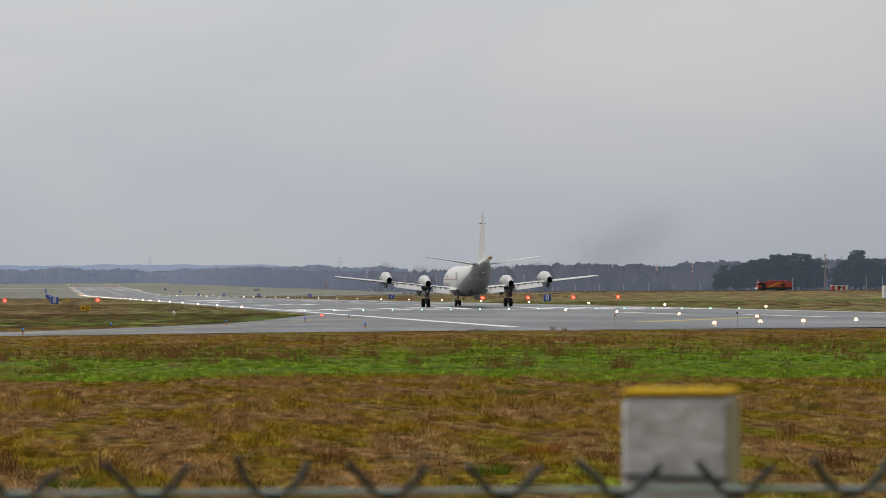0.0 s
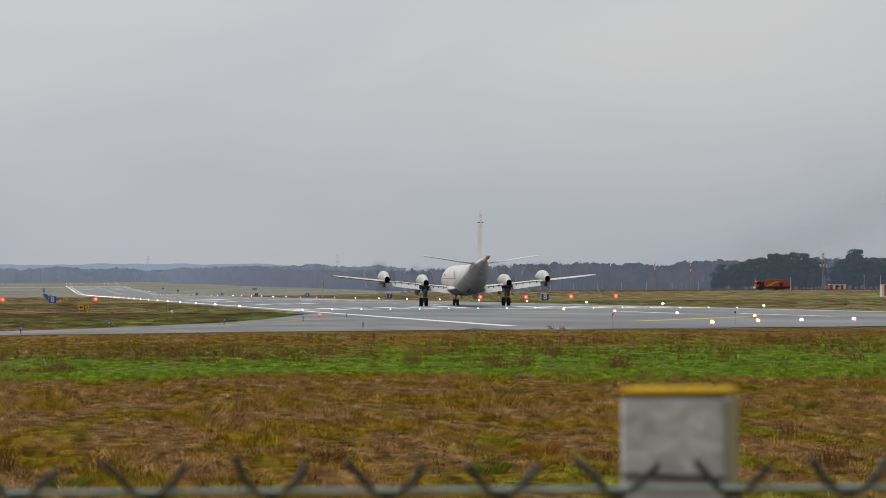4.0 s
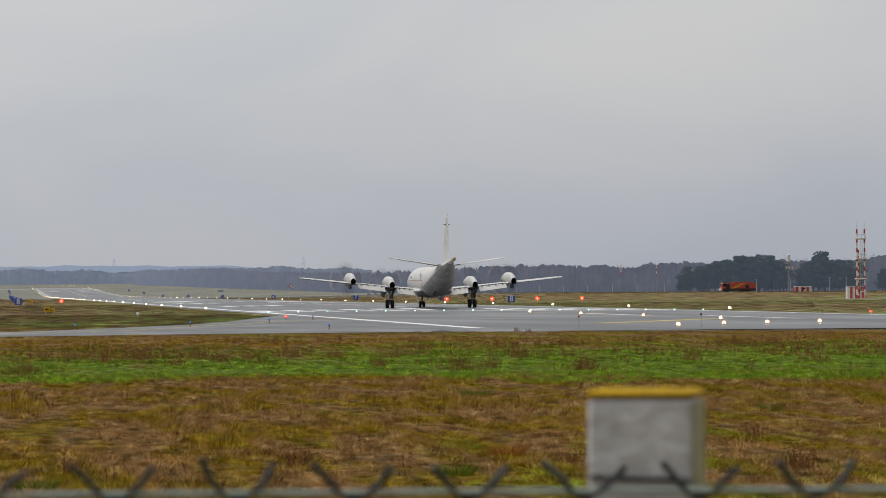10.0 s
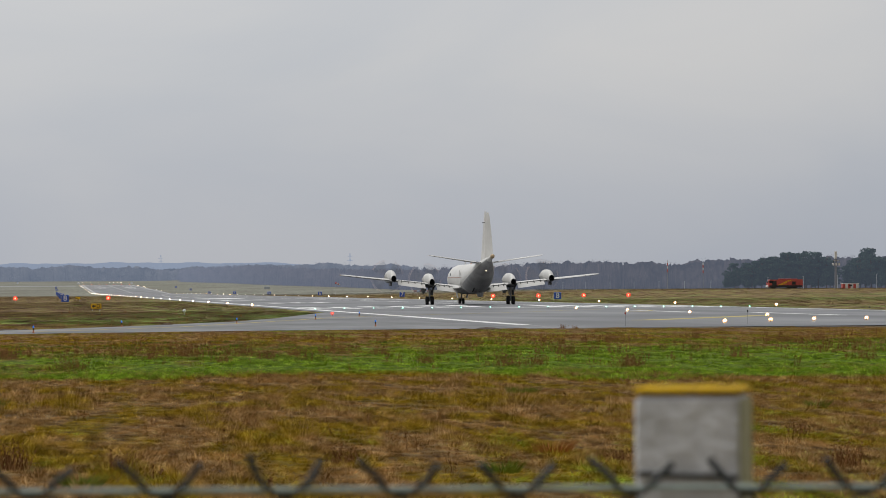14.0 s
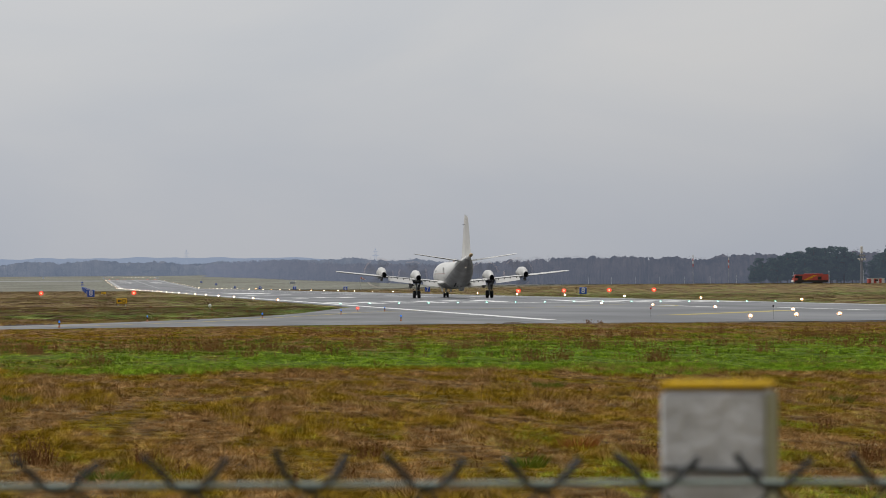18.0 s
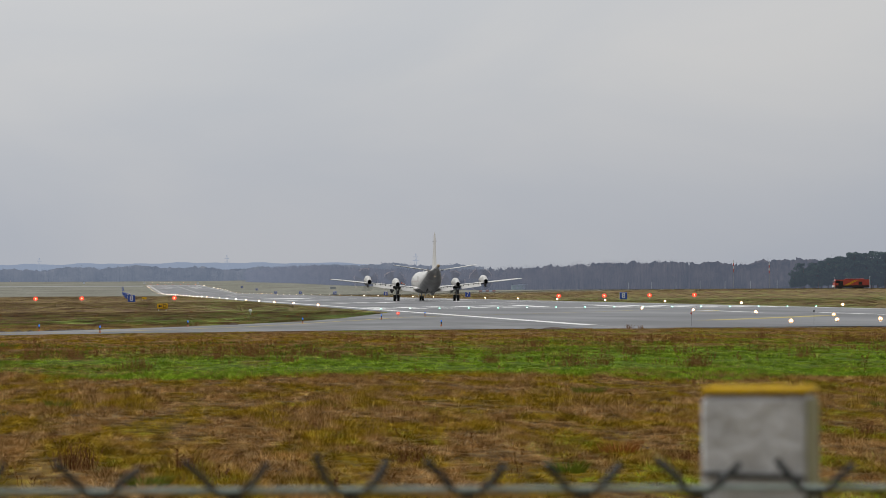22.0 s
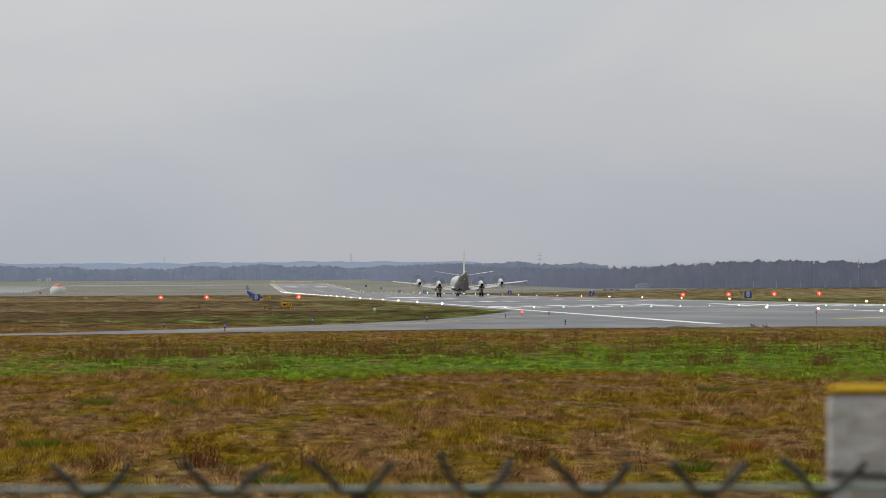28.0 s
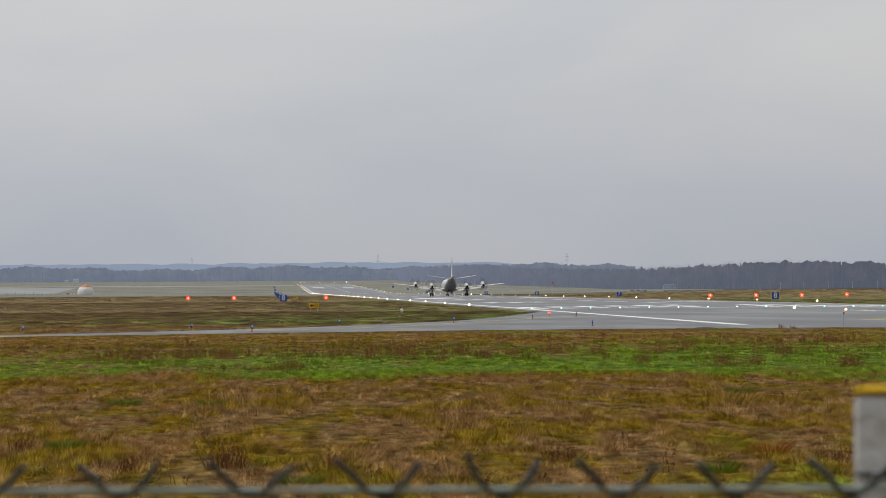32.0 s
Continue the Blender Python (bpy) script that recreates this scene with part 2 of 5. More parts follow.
M = {
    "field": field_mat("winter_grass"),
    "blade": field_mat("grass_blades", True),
    "asphalt": node_mat("wet_asphalt", (0.060, 0.062, 0.067), scale=0.05, fine=20, rough=0.42, second=(0.042, 0.044, 0.049), bump=0.15),
    "taxi_asphalt": node_mat("damp_asphalt", (0.105, 0.107, 0.110), scale=0.05, fine=25, rough=0.5, second=(0.065, 0.067, 0.070), bump=0.15),
    "white_line": node_mat("worn_white_paint", (0.84, 0.84, 0.83), scale=0.3, rough=0.8, second=(0.64, 0.64, 0.63), spec=0.15),
    "faded_line": node_mat("faded_white_paint", (0.42, 0.42, 0.42), scale=0.6, rough=0.8, second=(0.16, 0.16, 0.165), spec=0.15),
    "yellow_line": node_mat("worn_yellow_paint", (0.55, 0.46, 0.17), scale=0.3, rough=0.8, second=(0.34, 0.30, 0.14), spec=0.15),
    "rubber_track": node_mat("rubber_marks", (0.045, 0.045, 0.047), scale=0.1, rough=0.4),
    "grey_paint": node_mat("light_grey_aircraft_paint", (0.62, 0.615, 0.595), scale=0.35, rough=0.5, second=(0.52, 0.515, 0.50), fine=6),
    # mid grey for many parts; on the rear belly it paints in shade
    "grey_belly_shade": node_mat("grey_paint_and_belly_shade", (0.38, 0.385, 0.39), scale=0.7, rough=0.5, second=(0.25, 0.25, 0.255)),
    "stripe_paint": node_mat("faded_red_stripe", (0.42, 0.25, 0.20), scale=0.8, rough=0.5),
    "boom_paint": node_mat("bare_fibreglass", (0.50, 0.36, 0.20), scale=1.5, rough=0.5),
    "soot": node_mat("sooty_metal", (0.028, 0.028, 0.031), scale=2.0, rough=0.8),
    "steel": node_mat("landing_gear_steel", (0.30, 0.31, 0.32), scale=3.0, rough=0.4, metal=0.6),
    "tyre": node_mat("tyre_rubber", (0.022, 0.022, 0.024), scale=4.0, rough=0.75),
    "rim": node_mat("wheel_rim", (0.42, 0.42, 0.42), scale=4.0, rough=0.4, metal=0.5),
    "blade_metal": node_mat("propeller_blade", (0.12, 0.12, 0.125), scale=3.0, rough=0.45),
    "tip_red": node_mat("propeller_tip_paint", (0.80, 0.62, 0.56), scale=3.0, rough=0.5),
    "glass": node_mat("dark_window", (0.02, 0.022, 0.026), scale=3.0, rough=0.08),
    "concrete": node_mat("cast_concrete", (0.68, 0.68, 0.685), scale=16.0, rough=0.9, second=(0.52, 0.52, 0.52), bump=0.3, fine=4),
    "post_yellow": node_mat("yellow_paint_on_concrete", (0.62, 0.38, 0.004), scale=30.0, rough=0.9, second=(0.40, 0.25, 0.03), spec=0.1),
    "moss": node_mat("mossy_concrete", (0.44, 0.42, 0.27), scale=22.0, rough=0.95, second=(0.30, 0.29, 0.16)),
    "wire": node_mat("dark_green_wire", (0.026, 0.030, 0.030), scale=30.0, rough=0.5),
    "rail_wire": node_mat("pale_green_tension_wire", (0.34, 0.42, 0.39), scale=30.0, rough=0.5),
    "sign_blue": node_mat("blue_sign_face", (0.03, 0.10, 0.52), scale=2.0, rough=0.4),
    "sign_white": node_mat("white_sign_paint", (0.85, 0.86, 0.88), scale=2.0, rough=0.5, vary=0.08),
    "sign_yellow": node_mat("yellow_sign_face", (0.80, 0.48, 0.01), scale=2.0, rough=0.4, vary=0.1),
    "black": node_mat("black_paint", (0.02, 0.02, 0.022), scale=3.0, rough=0.5),
    "red_paint": node_mat("signal_red_paint", (0.50, 0.080, 0.065), scale=1.2, rough=0.5, second=(0.40, 0.072, 0.06)),
    "white_paint": node_mat("white_paint", (0.80, 0.80, 0.79), scale=1.2, rough=0.5, second=(0.62, 0.62, 0.61)),
    "orange": node_mat("orange_paint", (0.52, 0.16, 0.05), scale=1.2, rough=0.5),
    "blue_lens": glow_mat("blue_lens", (0.05, 0.25, 0.95), 0.35),
    # the half-clear lamp glows below are for shells that draw each lamp's halo
    "lamp_white": glow_mat("lamp_white", (1.0, 0.55, 0.22), 1.6, 0.22),
    "lamp_core": glow_mat("lamp_core", (1.0, 0.89, 0.70), 12.0),
    "lamp_red_core": glow_mat("lamp_red_core", (1.0, 0.42, 0.22), 3.2),
    "lamp_green_core": glow_mat("lamp_green_core", (0.62, 1.0, 0.88), 3.2),
    "lamp_bright": glow_mat("lamp_bright", (1.0, 0.55, 0.22), 1.7, 0.24),
    "lamp_red": glow_mat("lamp_red", (1.0, 0.05, 0.025), 1.7, 0.32),
    "lamp_green": glow_mat("lamp_green", (0.22, 0.85, 0.62), 1.0, 0.18),
    "needles": node_mat("pine_needles", (0.060, 0.100, 0.062), scale=0.35, rough=0.95, second=(0.022, 0.042, 0.032), island=0.2, spec=0.05),
    "trunk": node_mat("pine_bark", (0.15, 0.105, 0.09), scale=1.0, rough=0.95),
    "galvanised": node_mat("galvanised_steel", (0.50, 0.52, 0.53), scale=2.0, rough=0.5, metal=0.3),
    "pale_concrete": node_mat("pale_wet_concrete", (0.30, 0.31, 0.305), scale=0.02, rough=0.8, second=(0.22, 0.23, 0.225), spec=0.2),
    "weed": node_mat("dead_dock_stalks", (0.30, 0.155, 0.06), scale=1.0, rough=0.95, second=(0.18, 0.088, 0.036), island=0.4, spec=0.1),
}


def wet_patches(m, low, high, scale):
    """Roughness that wanders with damp and drier patches, drawn out along the paving."""
    nt = m.node_tree
    tc, mp, n, r = (nt.nodes.new("ShaderNode" + k) for k in ("TexCoord", "Mapping", "TexNoise", "MapRange"))
    mp.inputs["Scale"].default_value = (1.0, 0.22, 1.0)
    n.inputs["Scale"].default_value, n.inputs["Detail"].default_value = scale, 5.0
    for key, v in (("From Min", 0.35), ("From Max", 0.65), ("To Min", low), ("To Max", high)):
        r.inputs[key].default_value = v
    nt.links.new(tc.outputs["Object"], mp.inputs[0])
    nt.links.new(mp.outputs[0], n.inputs["Vector"])
    nt.links.new(n.outputs["Fac"], r.inputs[0])
    nt.links.new(r.outputs[0], nt.nodes["Principled BSDF"].inputs["Roughness"])


wet_patches(M["asphalt"], 0.35, 0.49, 0.10)
wet_patches(M["taxi_asphalt"], 0.42, 0.62, 0.2)


# ---- mesh tools ----
class Shape:
    """Collects corners and faces of one mesh."""

    def __init__(self):
        self.v, self.f = [], []

    def ring_loft(self, rings, close=True, caps=True):
        n, base = len(rings[0]), len(self.v)
        for r in rings:
            self.v.extend(tuple(p) for p in r)
        for i in range(len(rings) - 1):
            for j in range(n if close else n - 1):
                a, c = base + i * n + j, base + i * n + (j + 1) % n
                self.f.append((a, c, c + n, a + n))
        if caps:
            self.f.append(tuple(base + j for j in reversed(range(n))))
            self.f.append(tuple(base + (len(rings) - 1) * n + j for j in range(n)))
        return self

    def box(self, cx, cy, cz, sx, sy, sz, m=None, bevel=0.0):
        hx, hy, hz = sx / 2, sy / 2, sz / 2
        b = min(bevel, hx * 0.9, hy * 0.9, hz * 0.9)
        if b > 0:
            rings = []
            for z, k in ((-hz, b), (-hz + b, 0), (hz - b, 0), (hz, b)):
                x, y = hx - k, hy - k
                rings.append([(-x + b, -y, z), (x - b, -y, z), (x, -y + b, z), (x, y - b, z), (x - b, y, z), (-x + b, y, z), (-x, y - b, z), (-x, -y + b, z)])
        else:
            rings = [[(-hx, -hy, z), (hx, -hy, z), (hx, hy, z), (-hx, hy, z)] for z in (-hz, hz)]
        rings = [[Vector(p) + Vector((cx, cy, cz)) for p in r] for r in rings]
        if m is not None:
            rings = [[m @ p for p in r] for r in rings]
        return self.ring_loft(rings)

    def tube(self, p0, p1, r0, r1=None, n=10, caps=True):
        p0, p1 = Vector(p0), Vector(p1)
        r1 = r0 if r1 is None else r1
        q = (p1 - p0).to_track_quat("Z", "Y")
        rings = [[p + q @ Vector((math.cos(2 * math.pi * j / n) * r, math.sin(2 * math.pi * j / n) * r, 0)) for j in range(n)] for p, r in ((p0, r0), (p1, r1))]
        return self.ring_loft(rings, caps=caps)

    def bent(self, pts, r, n=6):
        pts = [Vector(p) for p in pts]
        rings = []
        for i, p in enumerate(pts):
            d = (pts[min(i + 1, len(pts) - 1)] - pts[max(i - 1, 0)]).normalized()
            q = d.to_track_quat("Z", "Y")
            rings.append([p + q @ Vector((math.cos(2 * math.pi * j / n) * r, math.sin(2 * math.pi * j / n) * r, 0)) for j in range(n)])
        return self.ring_loft(rings)

    def lathe(self, profile, axis="z", at=(0, 0, 0), n=16):
        """profile: (radius, height) pairs turned round an axis."""
        rings = []
        for r, h in profile:
            ring = []
            for j in range(n):
                c, s = math.cos(2 * math.pi * j / n) * r, math.sin(2 * math.pi * j / n) * r
                p = {"z": (c, s, h), "y": (s, h, c), "x": (h, c, s)}[axis]
                ring.append((p[0] + at[0], p[1] + at[1], p[2] + at[2]))
            rings.append(ring)
        return self.ring_loft(rings)

    def quad(self, *pts):
        base = len(self.v)
        self.v.extend(tuple(p) for p in pts)
        self.f.append(tuple(range(base, base + len(pts))))
        return self

    def mesh(self, name, material, smooth=35):
        me = bpy.data.meshes.new(name)
        me.from_pydata(self.v, [], self.f)
        me.materials.append(material)
        if smooth:
            me.polygons.foreach_set("use_smooth", [True] * len(me.polygons))
            me.set_sharp_from_angle(angle=radians(smooth))
        me.update()
        return me


def part(name, shape, material, parent=None, label="", smooth=35, at=None):
    """One mesh object; under a thing or a part if a parent is given."""
    me = shape if isinstance(shape, bpy.types.Mesh) else shape.mesh(name, material, smooth)
    ob = new(name, me)
    if parent is not None:
        ob.parent = parent
    if at is not None:
        ob.matrix_basis = at
    if label:
        tagged(ob, label)
    return ob


def thing(name, label, category, at, group="", kind=""):
    ob = new(name)
    ob.empty_display_size = 0.3
    ob.matrix_basis = at
    return tagged(ob, label, category, group, kind)


def raw_mesh(name, verts, faces, material):
    """A mesh from arrays; in a list of quads, one that names its last corner twice is a triangle."""
    verts, faces = np.asarray(verts, dtype=np.float32), np.asarray(faces, dtype=np.int32)
    size = np.full(len(faces), faces.shape[1], dtype=np.int32)
    loops = faces.ravel()
    if faces.shape[1] == 4:
        three = faces[:, 2] == faces[:, 3]
        size[three] = 3
        mask = np.ones(faces.shape, dtype=bool)
        mask[three, 3] = False
        loops = faces[mask]
    me = bpy.data.meshes.new(name)
    me.vertices.add(len(verts))
    me.vertices.foreach_set("co", verts.ravel())
    me.loops.add(len(loops))
    me.loops.foreach_set("vertex_index", loops)
    me.polygons.add(len(faces))
    me.polygons.foreach_set("loop_start", np.concatenate(([0], np.cumsum(size)[:-1])).astype(np.int32))
    me.update(calc_edges=True)
    me.validate()
    me.materials.append(material)
    return me


def lettering(name, text, size, material, parent, at, label=""):
    cu = bpy.data.curves.new("lettering", "FONT")
    cu.body, cu.size, cu.extrude, cu.offset, cu.align_x, cu.align_y = text, size, 0.006, 0.011 * size, "CENTER", "CENTER"
    tmp = bpy.data.objects.new("lettering", cu)
    me = bpy.data.meshes.new_from_object(tmp)
    bpy.data.objects.remove(tmp)
    bpy.data.curves.remove(cu)
    me.name = name
    me.materials.clear()
    me.materials.append(material)
    return part(name, me, material, parent, label, at=at)

# ---- the land ----
RW_L, RW_R, RW_MID, RW_START, RW_END = 24.5, 73.5, 49.0, 183.0, 3300.0
THRESHOLD = 361.0


def ease(k):
    k = min(max(k, 0.0), 1.0)
    return k * k * (3 - 2 * k)


def rise(x, y):
    """Height of the airfield: flat, a low swell to the east, and a slope up beyond 2200 m."""
    return 0.0066 * max(0.0, y - 2200.0) + 1.6 * ease((x - 95) / 120) * ease((y - 420) / 620)


def crown(x, y):
    return (0.05 + 0.22 * ease((y - 345) / 60)) * max(0.0, 1 - abs(x - RW_MID) / 24.5)


def deck(x, y):
    return rise(x, y) + 0.03 + crown(x, y)


def make_ground():
    xs = [-2500, -1200, -600, -300, -150, -80, -40, -20, 0, 24.5, 49, 73.5, 85, 95, 107, 119, 131, 143, 155, 167, 179, 191, 203, 215, 240, 300, 450, 700, 1000, 1500, 2500]
    ys = [-600, -200, -50, 0, 20, 60, 100, 150, 186, 250, 300, 345, 375, 405, 440, 500, 560, 620, 680, 740, 800, 860, 920, 980, 1040, 1200, 1600, 2000, 2200, 2600, 3000, 3300, 3800, 4300, 4800]
    s = Shape()
    for y in ys:
        for x in xs:
            s.v.append((x, y, rise(x, y)))
    n = len(xs)
    for j in range(len(ys) - 1):
        for i in range(n - 1):
            a = j * n + i
            s.f.append((a, a + 1, a + n + 1, a + n))
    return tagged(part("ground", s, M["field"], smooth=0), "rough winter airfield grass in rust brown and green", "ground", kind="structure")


make_ground()


def strip(shape, x0, x1, y0, y1, lift=0.0, wedge=0.0):
    """A piece lying on the crowned deck, cut at the crown and at the foot of the slope."""
    xs = sorted({x0, x1, *(x for x in (RW_MID,) if x0 < x < x1)})
    ys = sorted({y0, y1, *(y for y in (300, 345, 360, 375, 390, 405, 440, 500, 560, 620, 680, 740, 800, 860, 920, 980, 1040, 1200, 1600, 2000, 2200, 2600, 3000) if y0 < y < y1)})
    base = len(shape.v)
    for y in ys:
        for x in xs:
            shape.v.append((x + wedge * (y - y0) / (y1 - y0), y, deck(x, y) + lift))
    n = len(xs)
    for j in range(len(ys) - 1):
        for i in range(n - 1):
            a = base + j * n + i
            shape.f.append((a, a + 1, a + n + 1, a + n))
    return shape


runway = tagged(part("runway", strip(Shape(), RW_L, RW_R, RW_START, RW_END), M["asphalt"], smooth=0), "wet grey asphalt runway with white markings", "runway", kind="structure")
kerb = Shape()
kerb.quad((RW_L, RW_START - .3, -0.02), (RW_R, RW_START - .3, -0.02), (RW_R, RW_START, 0.03), (RW_L, RW_START, 0.03))
part("shoulder", kerb, M["asphalt"], runway, smooth=0)


def marking(name, x0, x1, y0, y1, material="white_line", wedge=0.0):
    return part(name, strip(Shape(), x0, x1, y0, y1, 0.006, wedge), M[material], runway, smooth=0)


marking("side_stripe", 26.1, 27.0, RW_START + 16, RW_END - 5)
marking("faded_stripe", 26.2, 26.75, RW_START + 1, RW_START + 16, "faded_line")
marking("side_stripe", 71.0, 71.9, RW_START + 60, RW_END - 5)
marking("threshold_bar", 27.0, 71.0, THRESHOLD + 2.5, THRESHOLD + 4.3)
for side in (-1, 1):
    for k in range(6):
        c = RW_MID + side * (4.2 + 3.3 * k)
        marking("threshold_stripe", c - 0.9, c + 0.9, THRESHOLD + 9, THRESHOLD + 39)
for k in range(57):
    y = THRESHOLD + 75 + k * 50
    marking("centre_dash", RW_MID - 0.45, RW_MID + 0.45, y, y + 30)
for at, count in ((150, 3), (300, 3), (600, 2), (750, 2), (900, 1), (2350, 2), (2650, 3)):
    for side in (-1, 1):
        for k in range(count):
            c = RW_MID + side * (9.0 + 0.9 + 3.3 * k)
            marking("touchdown_bar", c - 0.9, c + 0.9, THRESHOLD + at, THRESHOLD + at + 22.5)
for at in (405, 2440):
    for side in (-1, 1):
        c = RW_MID + side * 12.0
        marking("aiming_block", c - 4.5, c + 4.5, THRESHOLD + at, THRESHOLD + at + 55)
for side in (-1, 1):
    for k in range(6):
        c = RW_MID + side * (4.2 + 3.3 * k)
        marking("far_threshold_stripe", c - 0.9, c + 0.9, RW_END - 60, RW_END - 30)
marking("lead_line", 56.0, 56.9, 249, 283)
marking("lead_line", 51.8, 52.7, 286, 320)
for x0, x1, y0, y1 in ((40.5, 45.5, 430, 1250), (52.5, 57.5, 430, 1250)):
    part("rubber_track", strip(Shape(), x0, x1, y0, y1, 0.003), M["rubber_track"], runway, smooth=0)


def ribbon(pts, width, z):
    """A flat band along a line of points, of a width."""
    s = Shape()
    left, right = [], []
    pts = [Vector((*p, 0)) for p in pts]
    for i, p in enumerate(pts):
        d = (pts[min(i + 1, len(pts) - 1)] - pts[max(i - 1, 0)]).normalized()
        nrm = Vector((-d.y, d.x, 0)) * width / 2
        left.append(p + nrm)
        right.append(p - nrm)
    for i in range(len(pts) - 1):
        s.quad(*[(q.x, q.y, z(q.x, q.y)) for q in (right[i], right[i + 1], left[i + 1], left[i])])
    return s


TAXI_FAR = [(-120, -20), (-40, 130), (-10.5, 174), (-1, 192), (4.5, 207), (12, 234), (16, 257), (20.3, 290), (24.6, 322)]
TAXI_NEAR = [(-120, -40), (-40, 118), (-10.5, 166), (0, 174), (5, 177), (11, 180.5), (17, 182), (21, 182.7), (24.6, 183)]
t = Shape()
for i in range(len(TAXI_FAR) - 1):
    (ax, ay), (bx, by), (cx, cy), (dx, dy) = TAXI_NEAR[i], TAXI_NEAR[i + 1], TAXI_FAR[i + 1], TAXI_FAR[i]
    t.quad((ax, ay, 0.022), (bx, by, 0.022), (cx, cy, 0.022), (dx, dy, 0.022))
taxiway = tagged(part("taxiway", t, M["taxi_asphalt"], smooth=0), "damp grey asphalt taxiway curving onto the runway", "taxiway", kind="structure")
part("taxi_line", ribbon([(-40, 112), (-10, 170), (0, 183), (7, 200), (12.3, 223), (16.4, 241), (20.2, 259), (24.7, 272), (33, 288), (41, 304), (47, 322), (52, 334)], 0.4, lambda x, y: (deck(x, y) if x > 24.5 else 0.022) + 0.008), M["yellow_line"], taxiway, smooth=0)
part("holding_line", ribbon([(36.9, 220.5), (43.6, 234), (50.5, 250)], 1.8, lambda x, y: deck(x, y) + 0.008), M["yellow_line"], runway, smooth=0)

part("lead_curve", ribbon([(46.8, 291), (50, 299), (52.6, 309), (54, 320), (54.7, 332)], 0.3, lambda x, y: deck(x, y) + 0.008), M["yellow_line"], runway, smooth=0)

# far concrete apron and perimeter road beyond the field to the west
apron = Shape()
for (x0, y0, x1, y1, x2, y2, x3, y3) in ((-420, 2270, -140, 2270, -160, 2950, -235, 2950), (-700, 3060, 20, 3060, 20, 3200, -700, 3200)):
    apron.quad(*[(x, y, rise(x, y) + 0.12) for x, y in ((x0, y0), (x1, y1), (x2, y2), (x3, y3))])
tagged(part("far_pavement", apron, M["pale_concrete"], smooth=0), "pale wet concrete taxiway far across the airfield", "taxiway", kind="structure")

# ---- woods ----
rng = np.random.default_rng(7)


def twig_wood(name, material, edge, depth, rows, gap, height, spread, slivers, size, label, wide=0.36):
    """Bare woodland: a belt of trees, each a stem and many thin twigs. edge: points along its front."""
    v, f = [], []
    pts = [np.array(p, dtype=float) for p in edge]
    # the crowded inside of the wood, an uneven mass lower than the crowns
    for a, c in zip(pts[:-1], pts[1:]):
        n = int(np.linalg.norm(c - a) / (0.9 if height < 15 else 2.2))
        for back in (0.3, 0.75):
            b = len(v)
            for i in range(n + 1):
                p = a + (c - a) * i / n
                x, y = p[0], p[1] + depth * back + rng.uniform(-3, 3)
                z0 = rise(x, y)
                h = height * (1 + 0.30 * ease((y - 1560) / 1300) * (name == "bare_wood")) * ((0.77 if name == "bare_copse" else 0.83) + 0.10 * math.sin(x * 0.021 + 1.3) + 0.07 * math.sin(x * 0.083) + 0.13 * noise.noise(Vector((x * .10, y * .10, back))) + 0.09 * noise.noise(Vector((x * .3, y * .1, back + 5))) + rng.uniform(-.025, .025))
                v.extend([(x, y, z0 - .5), (x, y + rng.uniform(0, 3), z0 + h * .5), (x, y + 5, z0 + h)])
            for i in range(n):
                for k in (0, 1):
                    q = b + 3 * i + k
                    f.append((q, q + 3, q + 4, q + 1))
    seg = [np.linalg.norm(pts[i + 1] - pts[i]) for i in range(len(pts) - 1)]
    total = sum(seg)
    for row in range(rows):
        d = rng.uniform(0, gap)
        while d < total:
            k, rest = 0, d
            while rest > seg[k]:
                rest -= seg[k]
                k += 1
            p = pts[k] + (pts[k + 1] - pts[k]) * rest / seg[k]
            x, y = p[0] + rng.uniform(-1, 1) * gap, p[1] + row * depth / rows + rng.uniform(-4, 4)
            z0 = rise(x, y)
            h = height * (1 + 0.30 * ease((y - 1560) / 1300) * (name == "bare_wood")) * (0.97 + 0.10 * math.sin(x * 0.021 + 1.3) + 0.09 * math.sin(x * 0.083) + 0.13 * noise.noise(Vector((x * .10, y * .10, .3)))) * rng.uniform(0.80, 1.08)
            w = spread * rng.uniform(0.7, 1.2)
            b = len(v)
            r = 0.014 * h
            v.extend([(x - r, y, z0 - 0.3), (x + r, y, z0 - 0.3), (x + r * 0.3, y, z0 + h * 0.8), (x - r * 0.3, y, z0 + h * 0.8)])
            f.append((b, b + 1, b + 2, b + 3))
            u = rng.uniform(0, 1, (slivers, 6))
            for i, q in enumerate(u):
                ang, tilt = q[1] * 2 * math.pi, math.acos(2 * q[0] - 1)
                if i % 3:   # crown
                    k = q[2] ** 0.62
                    c = np.array((x + w * k * math.sin(tilt) * math.cos(ang), y + w * k * math.sin(tilt) * math.sin(ang), z0 + h * (0.61 + 0.31 * k * math.cos(tilt))))
                else:       # undergrowth and lower stems
                    c = np.array((x + w * 1.1 * (q[2] - 0.5) * 2, y + w * math.sin(ang), z0 + h * 0.55 * q[0]))
                lean = (q[3] - 0.5) * (2.9 if i % 3 else 1.4)
                half = size * (0.5 + q[4])
                dx, dz = math.sin(lean) * half, math.cos(lean) * half
                t_ = wide * size * (0.6 + q[5])
                b = len(v)
                v.extend([(c[0] - dx - t_, c[1], c[2] - dz), (c[0] - dx + t_, c[1], c[2] - dz), (c[0] + dx, c[1] + 0.3, c[2] + dz)])
                f.append((b, b + 1, b + 2, b + 2))
            d += gap * rng.uniform(0.7, 1.3)
